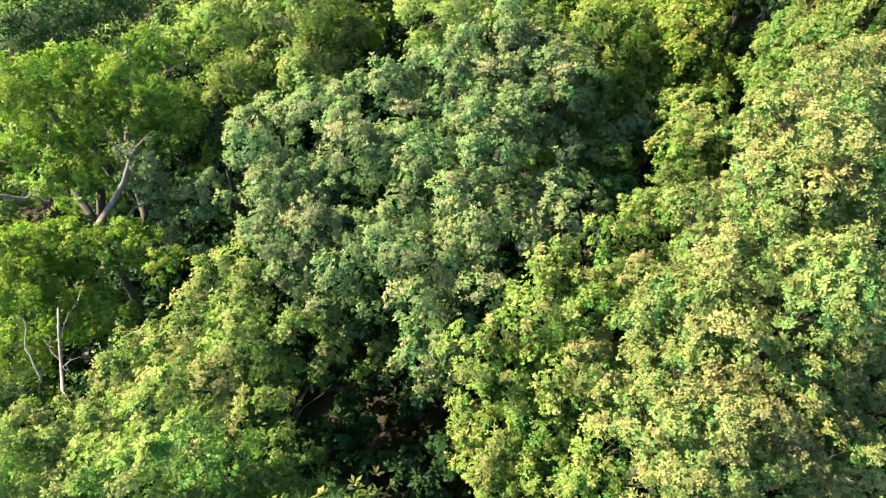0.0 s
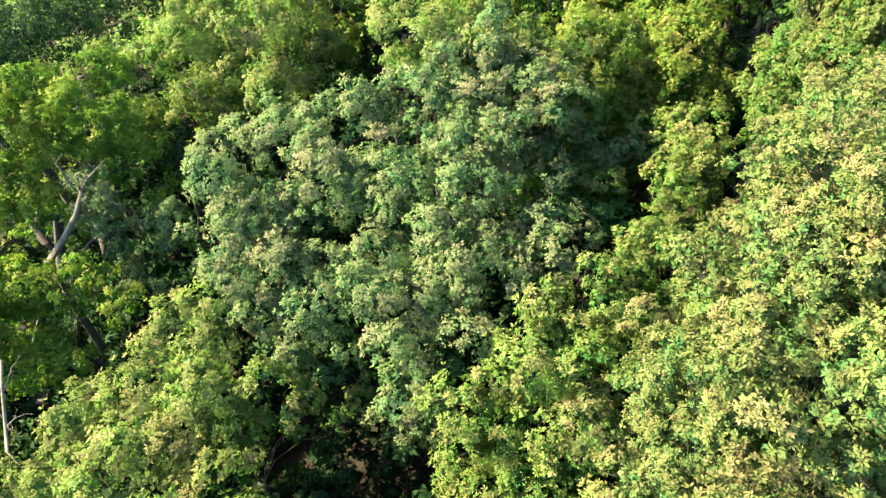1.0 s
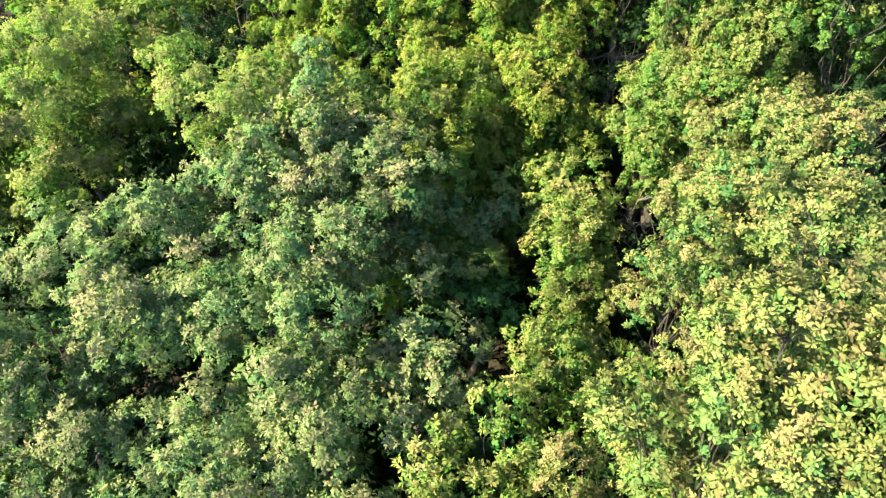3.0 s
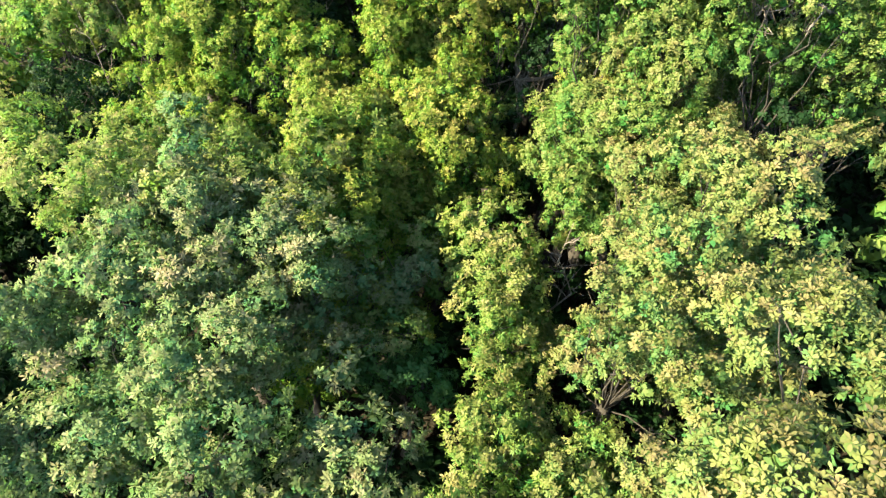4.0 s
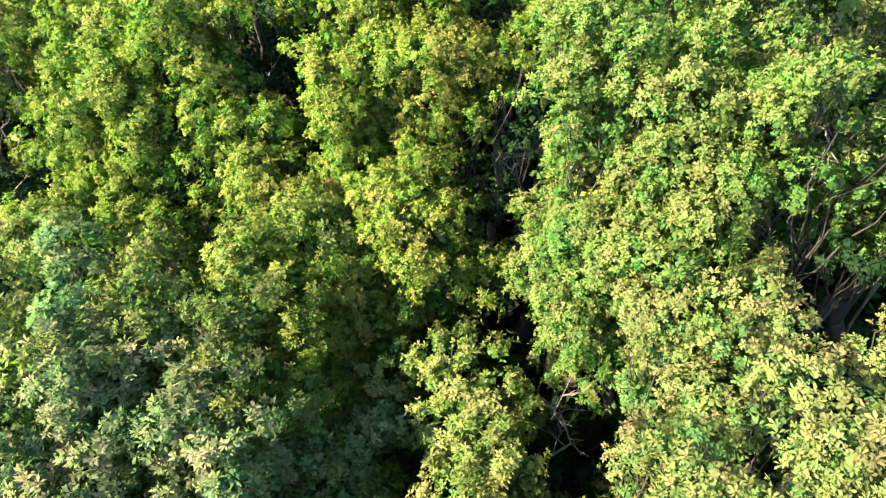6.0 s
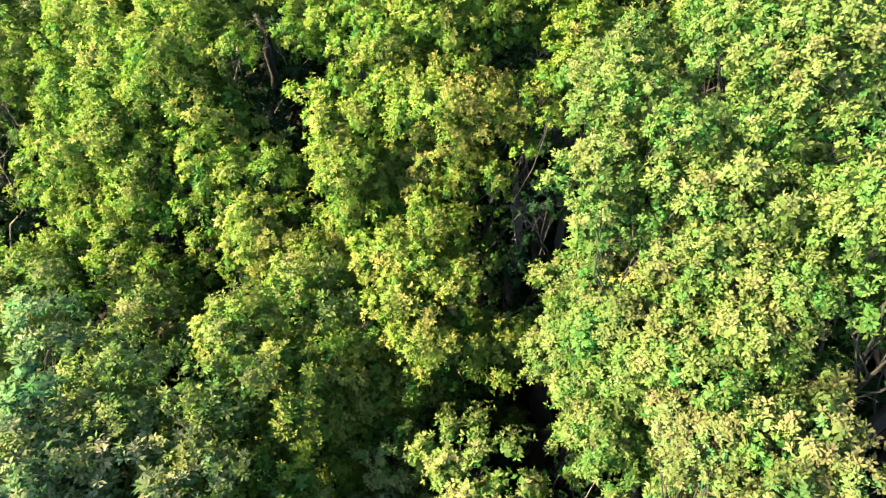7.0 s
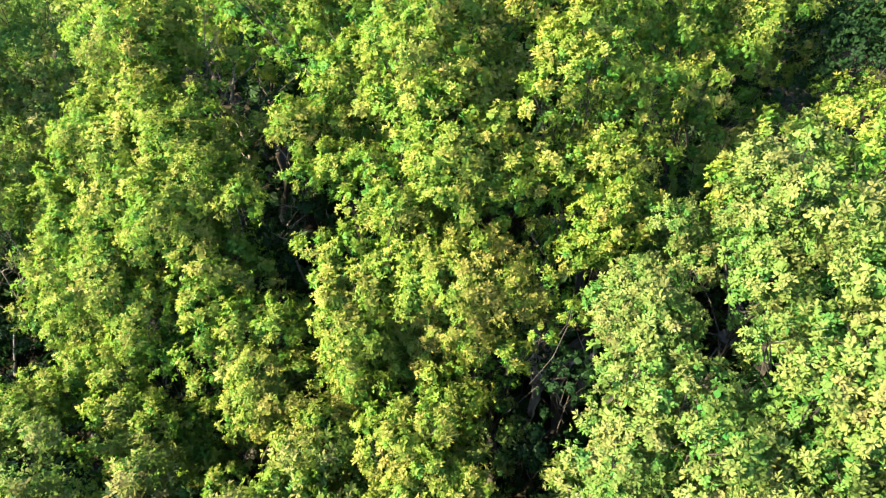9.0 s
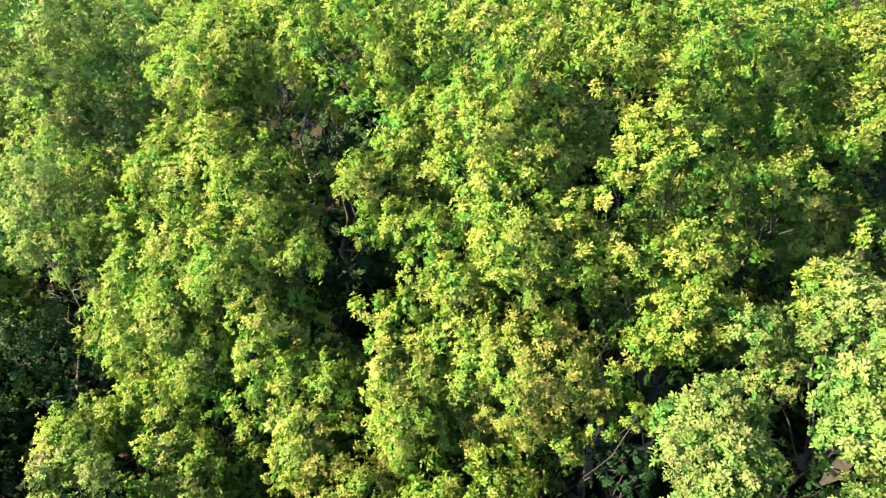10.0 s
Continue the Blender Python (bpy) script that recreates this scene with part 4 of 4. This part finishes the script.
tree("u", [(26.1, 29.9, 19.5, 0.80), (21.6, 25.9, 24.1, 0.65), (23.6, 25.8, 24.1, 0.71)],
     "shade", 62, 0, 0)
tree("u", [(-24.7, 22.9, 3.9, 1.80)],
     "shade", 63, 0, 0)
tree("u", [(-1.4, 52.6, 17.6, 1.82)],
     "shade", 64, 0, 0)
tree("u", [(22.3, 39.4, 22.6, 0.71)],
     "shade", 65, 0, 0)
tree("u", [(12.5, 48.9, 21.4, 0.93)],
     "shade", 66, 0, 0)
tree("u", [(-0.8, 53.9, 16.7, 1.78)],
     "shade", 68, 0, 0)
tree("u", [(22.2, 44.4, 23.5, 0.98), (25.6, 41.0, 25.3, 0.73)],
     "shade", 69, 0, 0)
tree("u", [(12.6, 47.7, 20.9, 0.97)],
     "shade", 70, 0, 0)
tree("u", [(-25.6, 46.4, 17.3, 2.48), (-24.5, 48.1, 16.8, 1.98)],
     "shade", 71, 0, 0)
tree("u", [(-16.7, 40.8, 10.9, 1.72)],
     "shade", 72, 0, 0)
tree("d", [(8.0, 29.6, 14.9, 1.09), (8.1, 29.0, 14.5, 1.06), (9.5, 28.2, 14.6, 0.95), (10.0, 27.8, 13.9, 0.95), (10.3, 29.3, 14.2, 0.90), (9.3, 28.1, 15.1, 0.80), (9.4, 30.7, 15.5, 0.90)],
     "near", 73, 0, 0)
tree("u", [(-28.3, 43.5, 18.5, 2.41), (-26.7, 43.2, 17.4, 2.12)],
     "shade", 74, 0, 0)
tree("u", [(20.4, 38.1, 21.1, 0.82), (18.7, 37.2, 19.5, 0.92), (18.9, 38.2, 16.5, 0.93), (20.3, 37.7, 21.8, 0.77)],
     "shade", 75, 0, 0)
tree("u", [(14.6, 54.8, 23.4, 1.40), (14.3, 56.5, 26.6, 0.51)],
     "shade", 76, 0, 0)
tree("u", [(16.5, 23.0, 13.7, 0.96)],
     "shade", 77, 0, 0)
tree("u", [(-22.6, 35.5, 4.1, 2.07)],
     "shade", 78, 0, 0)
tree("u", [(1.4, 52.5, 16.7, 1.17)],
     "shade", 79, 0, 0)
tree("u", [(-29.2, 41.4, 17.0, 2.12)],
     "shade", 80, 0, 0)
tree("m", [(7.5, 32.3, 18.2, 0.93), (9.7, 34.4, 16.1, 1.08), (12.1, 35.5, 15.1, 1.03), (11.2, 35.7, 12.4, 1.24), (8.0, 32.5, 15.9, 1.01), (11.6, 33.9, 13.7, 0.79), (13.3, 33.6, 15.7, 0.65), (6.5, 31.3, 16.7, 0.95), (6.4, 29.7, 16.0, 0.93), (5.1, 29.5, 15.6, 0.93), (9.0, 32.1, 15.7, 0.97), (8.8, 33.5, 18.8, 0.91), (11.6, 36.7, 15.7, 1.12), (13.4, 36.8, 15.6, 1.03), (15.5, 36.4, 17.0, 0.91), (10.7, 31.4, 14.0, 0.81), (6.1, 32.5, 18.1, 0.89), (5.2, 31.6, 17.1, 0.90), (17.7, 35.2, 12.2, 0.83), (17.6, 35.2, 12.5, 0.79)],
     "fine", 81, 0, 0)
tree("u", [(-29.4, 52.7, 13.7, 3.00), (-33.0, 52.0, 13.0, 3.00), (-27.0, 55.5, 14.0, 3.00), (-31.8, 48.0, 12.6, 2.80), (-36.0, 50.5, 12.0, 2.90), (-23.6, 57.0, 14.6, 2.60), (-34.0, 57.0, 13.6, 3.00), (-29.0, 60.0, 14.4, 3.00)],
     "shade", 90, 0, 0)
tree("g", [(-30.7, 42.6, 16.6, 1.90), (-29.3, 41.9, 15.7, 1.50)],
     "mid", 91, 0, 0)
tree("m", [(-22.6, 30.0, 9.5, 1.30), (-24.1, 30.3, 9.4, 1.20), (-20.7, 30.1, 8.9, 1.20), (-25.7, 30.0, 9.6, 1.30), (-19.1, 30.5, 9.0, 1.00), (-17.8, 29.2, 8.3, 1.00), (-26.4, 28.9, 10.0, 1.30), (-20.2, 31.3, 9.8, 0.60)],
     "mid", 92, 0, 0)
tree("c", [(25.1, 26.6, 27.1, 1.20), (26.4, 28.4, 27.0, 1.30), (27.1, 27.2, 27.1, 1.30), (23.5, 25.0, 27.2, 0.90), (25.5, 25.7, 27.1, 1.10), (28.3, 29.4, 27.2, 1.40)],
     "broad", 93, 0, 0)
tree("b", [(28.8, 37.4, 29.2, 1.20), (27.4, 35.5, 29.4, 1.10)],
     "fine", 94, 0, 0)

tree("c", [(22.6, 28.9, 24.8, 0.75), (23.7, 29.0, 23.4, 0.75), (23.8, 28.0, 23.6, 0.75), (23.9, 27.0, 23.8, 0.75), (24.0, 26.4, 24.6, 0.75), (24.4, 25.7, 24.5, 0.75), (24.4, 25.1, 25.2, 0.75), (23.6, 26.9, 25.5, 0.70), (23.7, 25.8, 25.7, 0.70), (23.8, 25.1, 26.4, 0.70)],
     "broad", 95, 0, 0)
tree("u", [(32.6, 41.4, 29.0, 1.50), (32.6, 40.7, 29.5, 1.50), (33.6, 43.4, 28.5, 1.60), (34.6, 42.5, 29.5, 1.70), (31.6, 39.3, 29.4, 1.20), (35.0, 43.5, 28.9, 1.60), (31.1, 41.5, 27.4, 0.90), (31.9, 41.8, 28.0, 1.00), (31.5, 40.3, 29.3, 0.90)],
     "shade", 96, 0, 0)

# ---- the wood all round ----
WEST_EDGE = [(-32.2, -6.7, 12.3), (-24.8, -9.2, 12.2), (-33.8, -0.9, 10.0), (-24.2, 0.3, 9.8), (-34.8, 8.3, 11.7), (-24.2, 6.2, 11.2), (-34.2, 14.4, 10.3), (-32.8, 48.1, 9.8), (-35.5, 57.6, 9.6), (-34.9, 65.6, 12.2), (-24.7, 64.5, 12.1), (-32.0, 73.5, 10.1), (-24.7, 73.4, 9.7), (-31.8, 81.8, 11.7), (-26.4, 79.6, 9.6)]
WEST_SLOPE = [(-43.9, -8.4, 10.2), (-40.1, 1.6, 11.1), (-42.6, 9.1, 12.1), (-42.9, 14.6, 12.1), (-40.8, 23.6, 12.1), (-42.0, 30.2, 10.2), (-41.4, 40.3, 11.6), (-43.6, 47.4, 11.3), (-42.3, 57.3, 11.3), (-42.1, 65.8, 12.2), (-44.1, 69.9, 10.2), (-42.8, 80.6, 9.6)]
WEST_VALLEY = [(-59.2, -9.7, 9.8), (-50.5, -9.5, 10.3), (-58.0, -1.4, 12.4), (-50.1, -1.8, 10.3), (-58.4, 6.7, 11.5), (-49.4, 7.0, 12.4), (-58.4, 18.0, 9.7), (-49.5, 17.4, 10.0), (-59.1, 26.2, 10.8), (-51.7, 24.1, 9.6), (-56.2, 32.7, 12.0), (-48.7, 33.1, 12.0), (-55.9, 40.7, 12.0), (-51.9, 38.5, 12.5), (-57.6, 48.0, 12.0), (-48.4, 48.5, 12.0), (-56.3, 54.7, 11.4), (-50.9, 57.5, 12.2), (-57.2, 64.5, 10.5), (-50.8, 65.8, 12.0), (-59.4, 72.7, 11.1), (-50.8, 71.1, 11.3), (-56.3, 80.9, 11.4), (-50.8, 78.8, 11.4)]
NORTH_WOOD = [(-16.0, 70.5, 15.3), (-9.6, 72.0, 15.7), (22.8, 73.1, 15.5), (-16.6, 79.0, 14.4), (22.5, 78.5, 15.4), (28.1, 82.1, 13.9)]
EAST_WOOD = [(31.0, -6.4, 15.4), (39.7, -9.8, 15.0), (37.9, -0.7, 15.1), (31.0, 10.0, 13.5), (35.9, 7.1, 15.5), (38.8, 14.5, 14.0), (39.9, 24.3, 13.5), (38.7, 30.0, 15.2), (37.9, 40.1, 15.8), (37.4, 57.2, 15.7), (38.5, 62.2, 15.1), (30.5, 73.5, 14.5), (37.1, 73.9, 13.0), (40.1, 81.8, 14.2)]
EAST_RISE = [(46.5, -7.2, 14.6), (48.2, -1.3, 15.2), (48.1, 9.2, 14.5), (44.0, 16.0, 14.2), (48.2, 23.6, 13.5), (47.8, 30.4, 13.6), (43.9, 38.0, 14.1), (47.2, 46.1, 13.9), (48.1, 56.6, 14.9), (45.6, 65.9, 14.5), (45.6, 72.4, 15.5), (46.5, 79.2, 14.8)]
SOUTH_WOOD = [(-17.8, -9.0, 15.3), (-11.4, -9.7, 13.4), (-3.3, -6.1, 13.7), (7.4, -6.7, 13.9), (15.3, -9.3, 15.8), (21.2, -7.4, 13.5), (-16.3, 1.5, 13.1), (-10.0, -0.4, 13.9), (-1.6, -0.3, 13.4), (4.5, -0.9, 13.2), (15.4, -2.0, 16.0), (20.0, 0.6, 13.9), (29.0, 0.2, 15.7), (-19.9, 6.8, 15.1), (-8.8, 8.5, 15.2), (-3.2, 7.3, 14.7), (23.7, 10.0, 14.5), (20.7, 14.1, 15.0), (28.0, 14.5, 15.6), (28.4, 22.0, 15.9)]
NEAR_WOOD = [(-26.5, 18.0, 8.5), (-31.9, 23.9, 9.6), (-35.3, 33.6, 11.2), (32.1, 34.0, 14.4), (31.7, 41.2, 10.0), (31.7, 48.1, 14.9), (37.7, 49.6, 15.7), (-27.4, 54.5, 11.4), (-18.0, 55.3, 11.6), (-9.8, 57.8, 14.2), (21.9, 54.1, 15.0), (28.9, 57.5, 13.9), (-18.3, 62.4, 15.0), (-8.8, 63.4, 15.1), (-1.3, 62.4, 14.8), (4.2, 62.4, 14.6), (15.4, 62.6, 16.0), (23.8, 63.4, 14.1), (30.3, 63.3, 13.2), (-1.7, 73.9, 15.1), (7.1, 74.1, 13.4), (12.3, 72.7, 15.9), (-10.4, 77.9, 13.4), (-3.4, 80.2, 14.1), (6.9, 80.5, 15.7), (13.4, 82.0, 15.2)]
fill_rng = random.Random(77)
for wood, leafage in ((WEST_EDGE, "far"), (WEST_SLOPE, "far"), (WEST_VALLEY, "far"), (NORTH_WOOD, "far"), (EAST_WOOD, "far"), (EAST_RISE, "far"), (SOUTH_WOOD, "far"), (NEAR_WOOD, "near")):
    for x, y, top in wood:
        g = ground_z(x, y)
        ends = []
        for k in range(7):
            a = k * 2.4
            d = 0.8 + 3.6 * (k / 7) ** 0.6
            ends.append((x + d * math.cos(a), y + d * math.sin(a), g + top - 0.2 * d * d + fill_rng.uniform(-0.8, 0.8), fill_rng.uniform(1.7, 2.3)))
        tree(fill_rng.choice("bbool"), ends, leafage, int(500 + x * 7 + y * 131), 2)


def distant_woods():
    """The closed canopy that goes on down the valley, far behind the trees."""
    rng = random.Random(31)
    vs, fs, ns, ys, base = [], [], [], [], 0
    for gx in range(28):
        for gy in range(38):
            x, y = -118 + gx * 4.7 + rng.uniform(-2, 2), 16 + gy * 4.7 + rng.uniform(-2, 2)
            if y < 86 and x > -62:
                continue
            me = rng.choice(CLUMPS["scrub", 4])
            r = rng.uniform(1.3, 2.1)
            v = np.empty(len(me.vertices) * 3, dtype=np.float32)
            me.vertices.foreach_get("co", v)
            f = np.empty(len(me.loops), dtype=np.int32)
            me.loops.foreach_get("vertex_index", f)
            nn = np.empty(len(me.vertices) * 3, dtype=np.float32)
            me.vertex_normals.foreach_get("vector", nn)
            a = rng.uniform(0, 6.28)
            turn = np.array([[math.cos(a), math.sin(a), 0], [-math.sin(a), math.cos(a), 0], [0, 0, 1]])
            lift = ground_z(x, y) + 10.5 + 1.6 * math.sin(x * 0.6) * math.cos(y * 0.53) + rng.uniform(-0.8, 0.8)
            vs.append(v.reshape(-1, 3) @ turn * r + np.array([x, y, lift]))
            ns.append(nn.reshape(-1, 3) @ turn)
            ys.append(np.full(len(me.vertices), rng.uniform(0.1, 0.6)))
            fs.append(f.reshape(-1, 3) + base)
            base += len(me.vertices)
    me = mesh_from("distant_woods", np.concatenate(vs), np.concatenate(fs), LEAF["o"][1], np.concatenate(ns), np.concatenate(ys), "woods")
    tagged(new("distant_woods", me), "closed olive green canopy of distant woodland in the valley", "woodland", kind="stuff")


distant_woods()

# ---- the shaded layer under the crowns ----
def understory_tree(x, y, seed):
    """A low dark tree: a few stems from one root, each with a leafy end."""
    rng = random.Random(seed)
    g = ground_z(x, y)
    ob = new("understory_tree")
    ob.location = (x, y, g - 0.05)
    for k in range(5):
        a = k * 1.26 + rng.uniform(-0.4, 0.4)
        d = rng.uniform(0.5, 2.3)
        end = Vector((d * math.cos(a), d * math.sin(a), rng.uniform(1.8, 5.0)))
        bm = bmesh.new()
        tube(bm, bend(Vector((0.06 * k, 0, 0)), end, 4, 0.05, rng), 0.05, 0.015, 5)
        stem = part("stem", bm, BARK_SHADED, ob)
        # near-black leaves carry the shade under the crowns in their colour
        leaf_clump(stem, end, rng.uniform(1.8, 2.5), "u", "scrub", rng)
    tagged(ob, "understory tree, shade of taller crowns put into its dark leaves", "tree", "understory trees")


under_rng = random.Random(5)
count = 0
for gy in range(15):
    for gx in range(15):
        x, y = -37 + gx * 5.3 + under_rng.uniform(-1.8, 1.8), gy * 5.3 + under_rng.uniform(-1.8, 1.8)
        count += 1
        understory_tree(x, y, 900 + count)


# ---- bare dead stems among the crowns ----
def dead_tree(tip, reach, seed):
    """A leafless pale tree whose twigs show among the crowns; tip: its highest point."""
    rng = random.Random(seed)
    tip = Vector(tip)
    root = Vector((tip.x + rng.uniform(-1, 1), tip.y + rng.uniform(0.3, 1.5), 0))
    root.z = ground_z(root.x, root.y) - 0.1
    ob = new("dead_tree")
    ob.location = root
    line = bend(Vector((0, 0, 0)), tip - root, 9, 0.0, rng)
    bm = bmesh.new()
    tube(bm, line, 0.11, 0.012, 7)
    part("trunk", bm, BARK_PALE, ob)
    for k in range(11):
        f = 0.62 + 0.36 * k / 11
        i = min(int(f * 9), 8)
        start = line[i].lerp(line[i + 1], f * 9 - i)
        a = k * 2.4 + rng.uniform(-0.5, 0.5)
        span = reach * (1.25 - f) * 1.9 * rng.uniform(0.6, 1.0)
        end = start + Vector((math.cos(a) * span, math.sin(a) * span, span * rng.uniform(0.3, 1.0)))
        bm = bmesh.new()
        way = bend(start, end, 4, 0.08, rng)
        tube(bm, way, 0.028, 0.008, 5)
        for j in range(4):
            o = way[1 + j % 3]
            e = o + (end - start) * rng.uniform(0.25, 0.5) + Vector((rng.uniform(-1, 1), rng.uniform(-1, 1), rng.uniform(-0.2, 0.9))) * span * 0.35
            tube(bm, bend(o, e, 2, 0.05, rng), 0.013, 0.005, 4)
        part("branch", bm, BARK_PALE, ob)
    tagged(ob, "leafless dead tree with pale grey bare twigs", "tree", "dead trees")


dead_tree((-26.9, 33.0, 11.7), 1.4, 62)
dead_tree((12.0, 14.3, 17.7), 0.9, 63)
dead_tree((21.9, 27.5, 27.3), 1.6, 66)
dead_tree((16.4, 29.2, 19.3), 1.2, 67)
dead_tree((21.4, 41.2, 25.5), 1.2, 69)
dead_tree((13.7, 52.3, 24.5), 1.4, 70)
dead_tree((12.9, 55.6, 29.5), 2.0, 72)
dead_tree((0.2, 54.6, 22.1), 1.6, 73)


# ---- bare limbs and stems that show in the gaps ----
def bare_tree(label, trunk, girth, limbs, bark, seed, twigs=3):
    """A tree with its stem in the open: trunk, the stem's way above the ground; limbs, (way, thickness at the base) each."""
    rng = random.Random(seed)
    first = Vector(trunk[0])
    foot = Vector((first.x + rng.uniform(-0.6, 0.6), first.y + rng.uniform(-0.2, 1.0), 0))
    foot.z = ground_z(foot.x, foot.y) - 0.1
    ob = new("bare_tree")
    ob.location = foot
    rise = first - foot
    way = [Vector((0, 0, 0)), rise * 0.35 + Vector((0.15, 0.1, 0)), rise * 0.7 + Vector((-0.1, 0.12, 0))] + [Vector(p) - foot for p in trunk]
    bm = bmesh.new()
    tube(bm, way, girth * 1.35, girth * 0.6, 9)
    part("trunk", bm, bark, ob)
    for points, thick in limbs:
        bent = []
        for a, b in zip(points, points[1:]):
            bent += bend(Vector(a) - foot, Vector(b) - foot, 3, 0.02, rng)[:-1]
        bent.append(Vector(points[-1]) - foot)
        bm = bmesh.new()
        tube(bm, bent, thick, thick * 0.4, 7)
        for k in range(twigs):
            o = bent[rng.randrange(1, len(bent))]
            d = Vector((rng.uniform(-1, 1), rng.uniform(-1, 1), rng.uniform(-0.4, 0.9))).normalized() * rng.uniform(4, 9) * (thick + 0.04)
            tube(bm, bend(o, o + d, 3, 0.06, rng), thick * 0.28 + 0.004, 0.005, 5)
            tube(bm, bend(o + d * 0.55, o + d + Vector((rng.uniform(-1, 1), rng.uniform(-1, 1), 0.2)) * d.length * 0.4, 2, 0.05, rng), thick * 0.16 + 0.003, 0.004, 4)
        part("limb", bm, bark, ob)
    tagged(ob, label, "tree", "dead trees")


bare_tree("old leaning maple stem with thick grey limbs",
          [(-22.67, 32.06, 9.27), (-21.63, 32.93, 10.37), (-20.29, 32.96, 12.08), (-19.74, 33.50, 13.35)], 0.24,
          [([(-21.63, 32.89, 10.32), (-21.36, 33.83, 10.39), (-21.35, 34.61, 10.51)], 0.07), ([(-20.97, 32.79, 9.30), (-20.29, 33.32, 9.79), (-19.47, 33.90, 9.91), (-18.51, 34.31, 9.74)], 0.11), ([(-19.74, 33.50, 13.35), (-19.21, 33.77, 14.10), (-18.35, 34.15, 14.76)], 0.10), ([(-19.74, 33.50, 13.35), (-20.29, 33.51, 14.26), (-20.46, 33.50, 15.25)], 0.08), ([(-27.83, 31.16, 12.37), (-26.41, 31.81, 11.61), (-25.74, 32.07, 11.63), (-24.93, 31.96, 11.23)], 0.12)],
          BARK_GREY, 81, 4)
bare_tree("slender dead tree, pale grey and forked",
          [(-20.67, 20.58, 7.18), (-20.87, 21.72, 8.18), (-21.06, 22.83, 9.24), (-21.26, 23.94, 10.07)], 0.10,
          [([(-21.02, 22.61, 9.02), (-20.86, 23.32, 9.51), (-20.66, 23.87, 9.84)], 0.035), ([(-20.89, 21.71, 8.19), (-21.42, 22.09, 8.60), (-21.84, 22.59, 9.04)], 0.03), ([(-21.79, 20.82, 7.47), (-22.30, 21.61, 8.32), (-22.78, 22.23, 8.90), (-22.90, 23.03, 9.37)], 0.06), ([(-20.83, 21.37, 7.89), (-20.44, 21.73, 8.17), (-19.94, 21.95, 8.27)], 0.03)],
          BARK_PALE, 82, 5)
bare_tree("broken dark tree with a pale sideways limb",
          [(20.40, 39.73, 17.74), (20.66, 40.21, 18.56), (20.76, 40.74, 19.37), (20.85, 41.15, 20.46)], 0.20,
          [([(20.68, 40.59, 19.08), (21.43, 39.90, 19.23), (22.15, 39.31, 19.53), (22.43, 39.30, 20.01), (22.61, 39.50, 20.48)], 0.13), ([(20.74, 40.58, 19.13), (20.07, 40.88, 18.96), (19.14, 41.47, 18.65)], 0.07), ([(22.15, 39.31, 19.53), (22.46, 38.75, 19.70), (22.58, 38.65, 19.89)], 0.06), ([(20.51, 40.75, 19.74), (20.37, 39.99, 19.14), (20.51, 39.41, 18.88), (20.83, 39.10, 19.13)], 0.045)],
          BARK_PALE, 83, 4)
bare_tree("dead grey branch wood in a dark gap",
          [(19.95, 39.12, 17.71), (20.12, 39.68, 18.71), (20.21, 40.23, 19.57)], 0.05,
          [([(20.19, 40.19, 19.52), (20.41, 39.68, 19.34), (20.57, 39.21, 19.16), (20.69, 38.68, 18.78), (20.78, 38.19, 18.44)], 0.05), ([(20.57, 39.21, 19.16), (20.84, 39.16, 19.44), (21.03, 39.01, 19.43)], 0.03), ([(20.41, 39.68, 19.34), (20.77, 39.71, 19.76), (20.81, 39.97, 20.03)], 0.03)],
          BARK_PALE, 84, 4)
bare_tree("brown sunlit tree stem with open forked limbs",
          [(26.41, 31.09, 19.71), (26.43, 31.32, 20.49), (26.53, 31.64, 21.31), (26.59, 31.87, 22.03)], 0.20,
          [([(26.70, 28.22, 19.01), (26.64, 28.74, 19.42), (26.56, 29.25, 19.82), (26.38, 29.83, 20.36), (26.25, 30.30, 20.54)], 0.16), ([(26.64, 28.68, 19.38), (26.87, 28.60, 19.81), (26.99, 28.67, 20.39)], 0.09), ([(26.06, 31.77, 19.81), (25.90, 30.97, 19.15), (26.04, 29.92, 18.57)], 0.06)],
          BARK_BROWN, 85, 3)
bare_tree("pale bare branches over a shaded gap",
          [(25.99, 26.73, 20.73), (26.05, 26.92, 21.66), (25.90, 27.15, 21.95)], 0.09,
          [([(21.13, 27.90, 26.88), (21.11, 27.71, 27.12), (21.08, 27.57, 27.38), (21.07, 27.32, 27.57)], 0.05), ([(21.12, 27.68, 27.11), (20.99, 27.36, 26.75), (20.98, 27.02, 26.61)], 0.025), ([(21.04, 27.44, 27.16), (21.14, 27.01, 27.38), (21.21, 26.86, 27.60)], 0.022), ([(26.05, 26.92, 21.66), (26.21, 26.62, 22.10), (26.29, 26.26, 22.41)], 0.05), ([(22.05, 26.77, 27.46), (21.97, 26.46, 27.48), (21.95, 26.16, 27.41)], 0.10)],
          BARK_PALE, 86, 3)
bare_tree("thin pale dead stems beside a dark hollow",
          [(13.05, 55.73, 21.55), (12.89, 56.19, 22.94), (12.88, 56.59, 23.97), (13.32, 56.89, 24.93), (13.58, 57.35, 26.26)], 0.07,
          [([(13.32, 56.89, 24.93), (13.15, 57.16, 25.85), (12.90, 57.35, 26.65)], 0.03), ([(12.68, 56.88, 24.45), (12.60, 57.27, 25.59), (12.73, 57.54, 26.58)], 0.035), ([(14.22, 57.35, 22.27), (14.22, 57.72, 22.88), (14.59, 58.07, 23.52)], 0.03)],
          BARK_PALE, 87, 6)
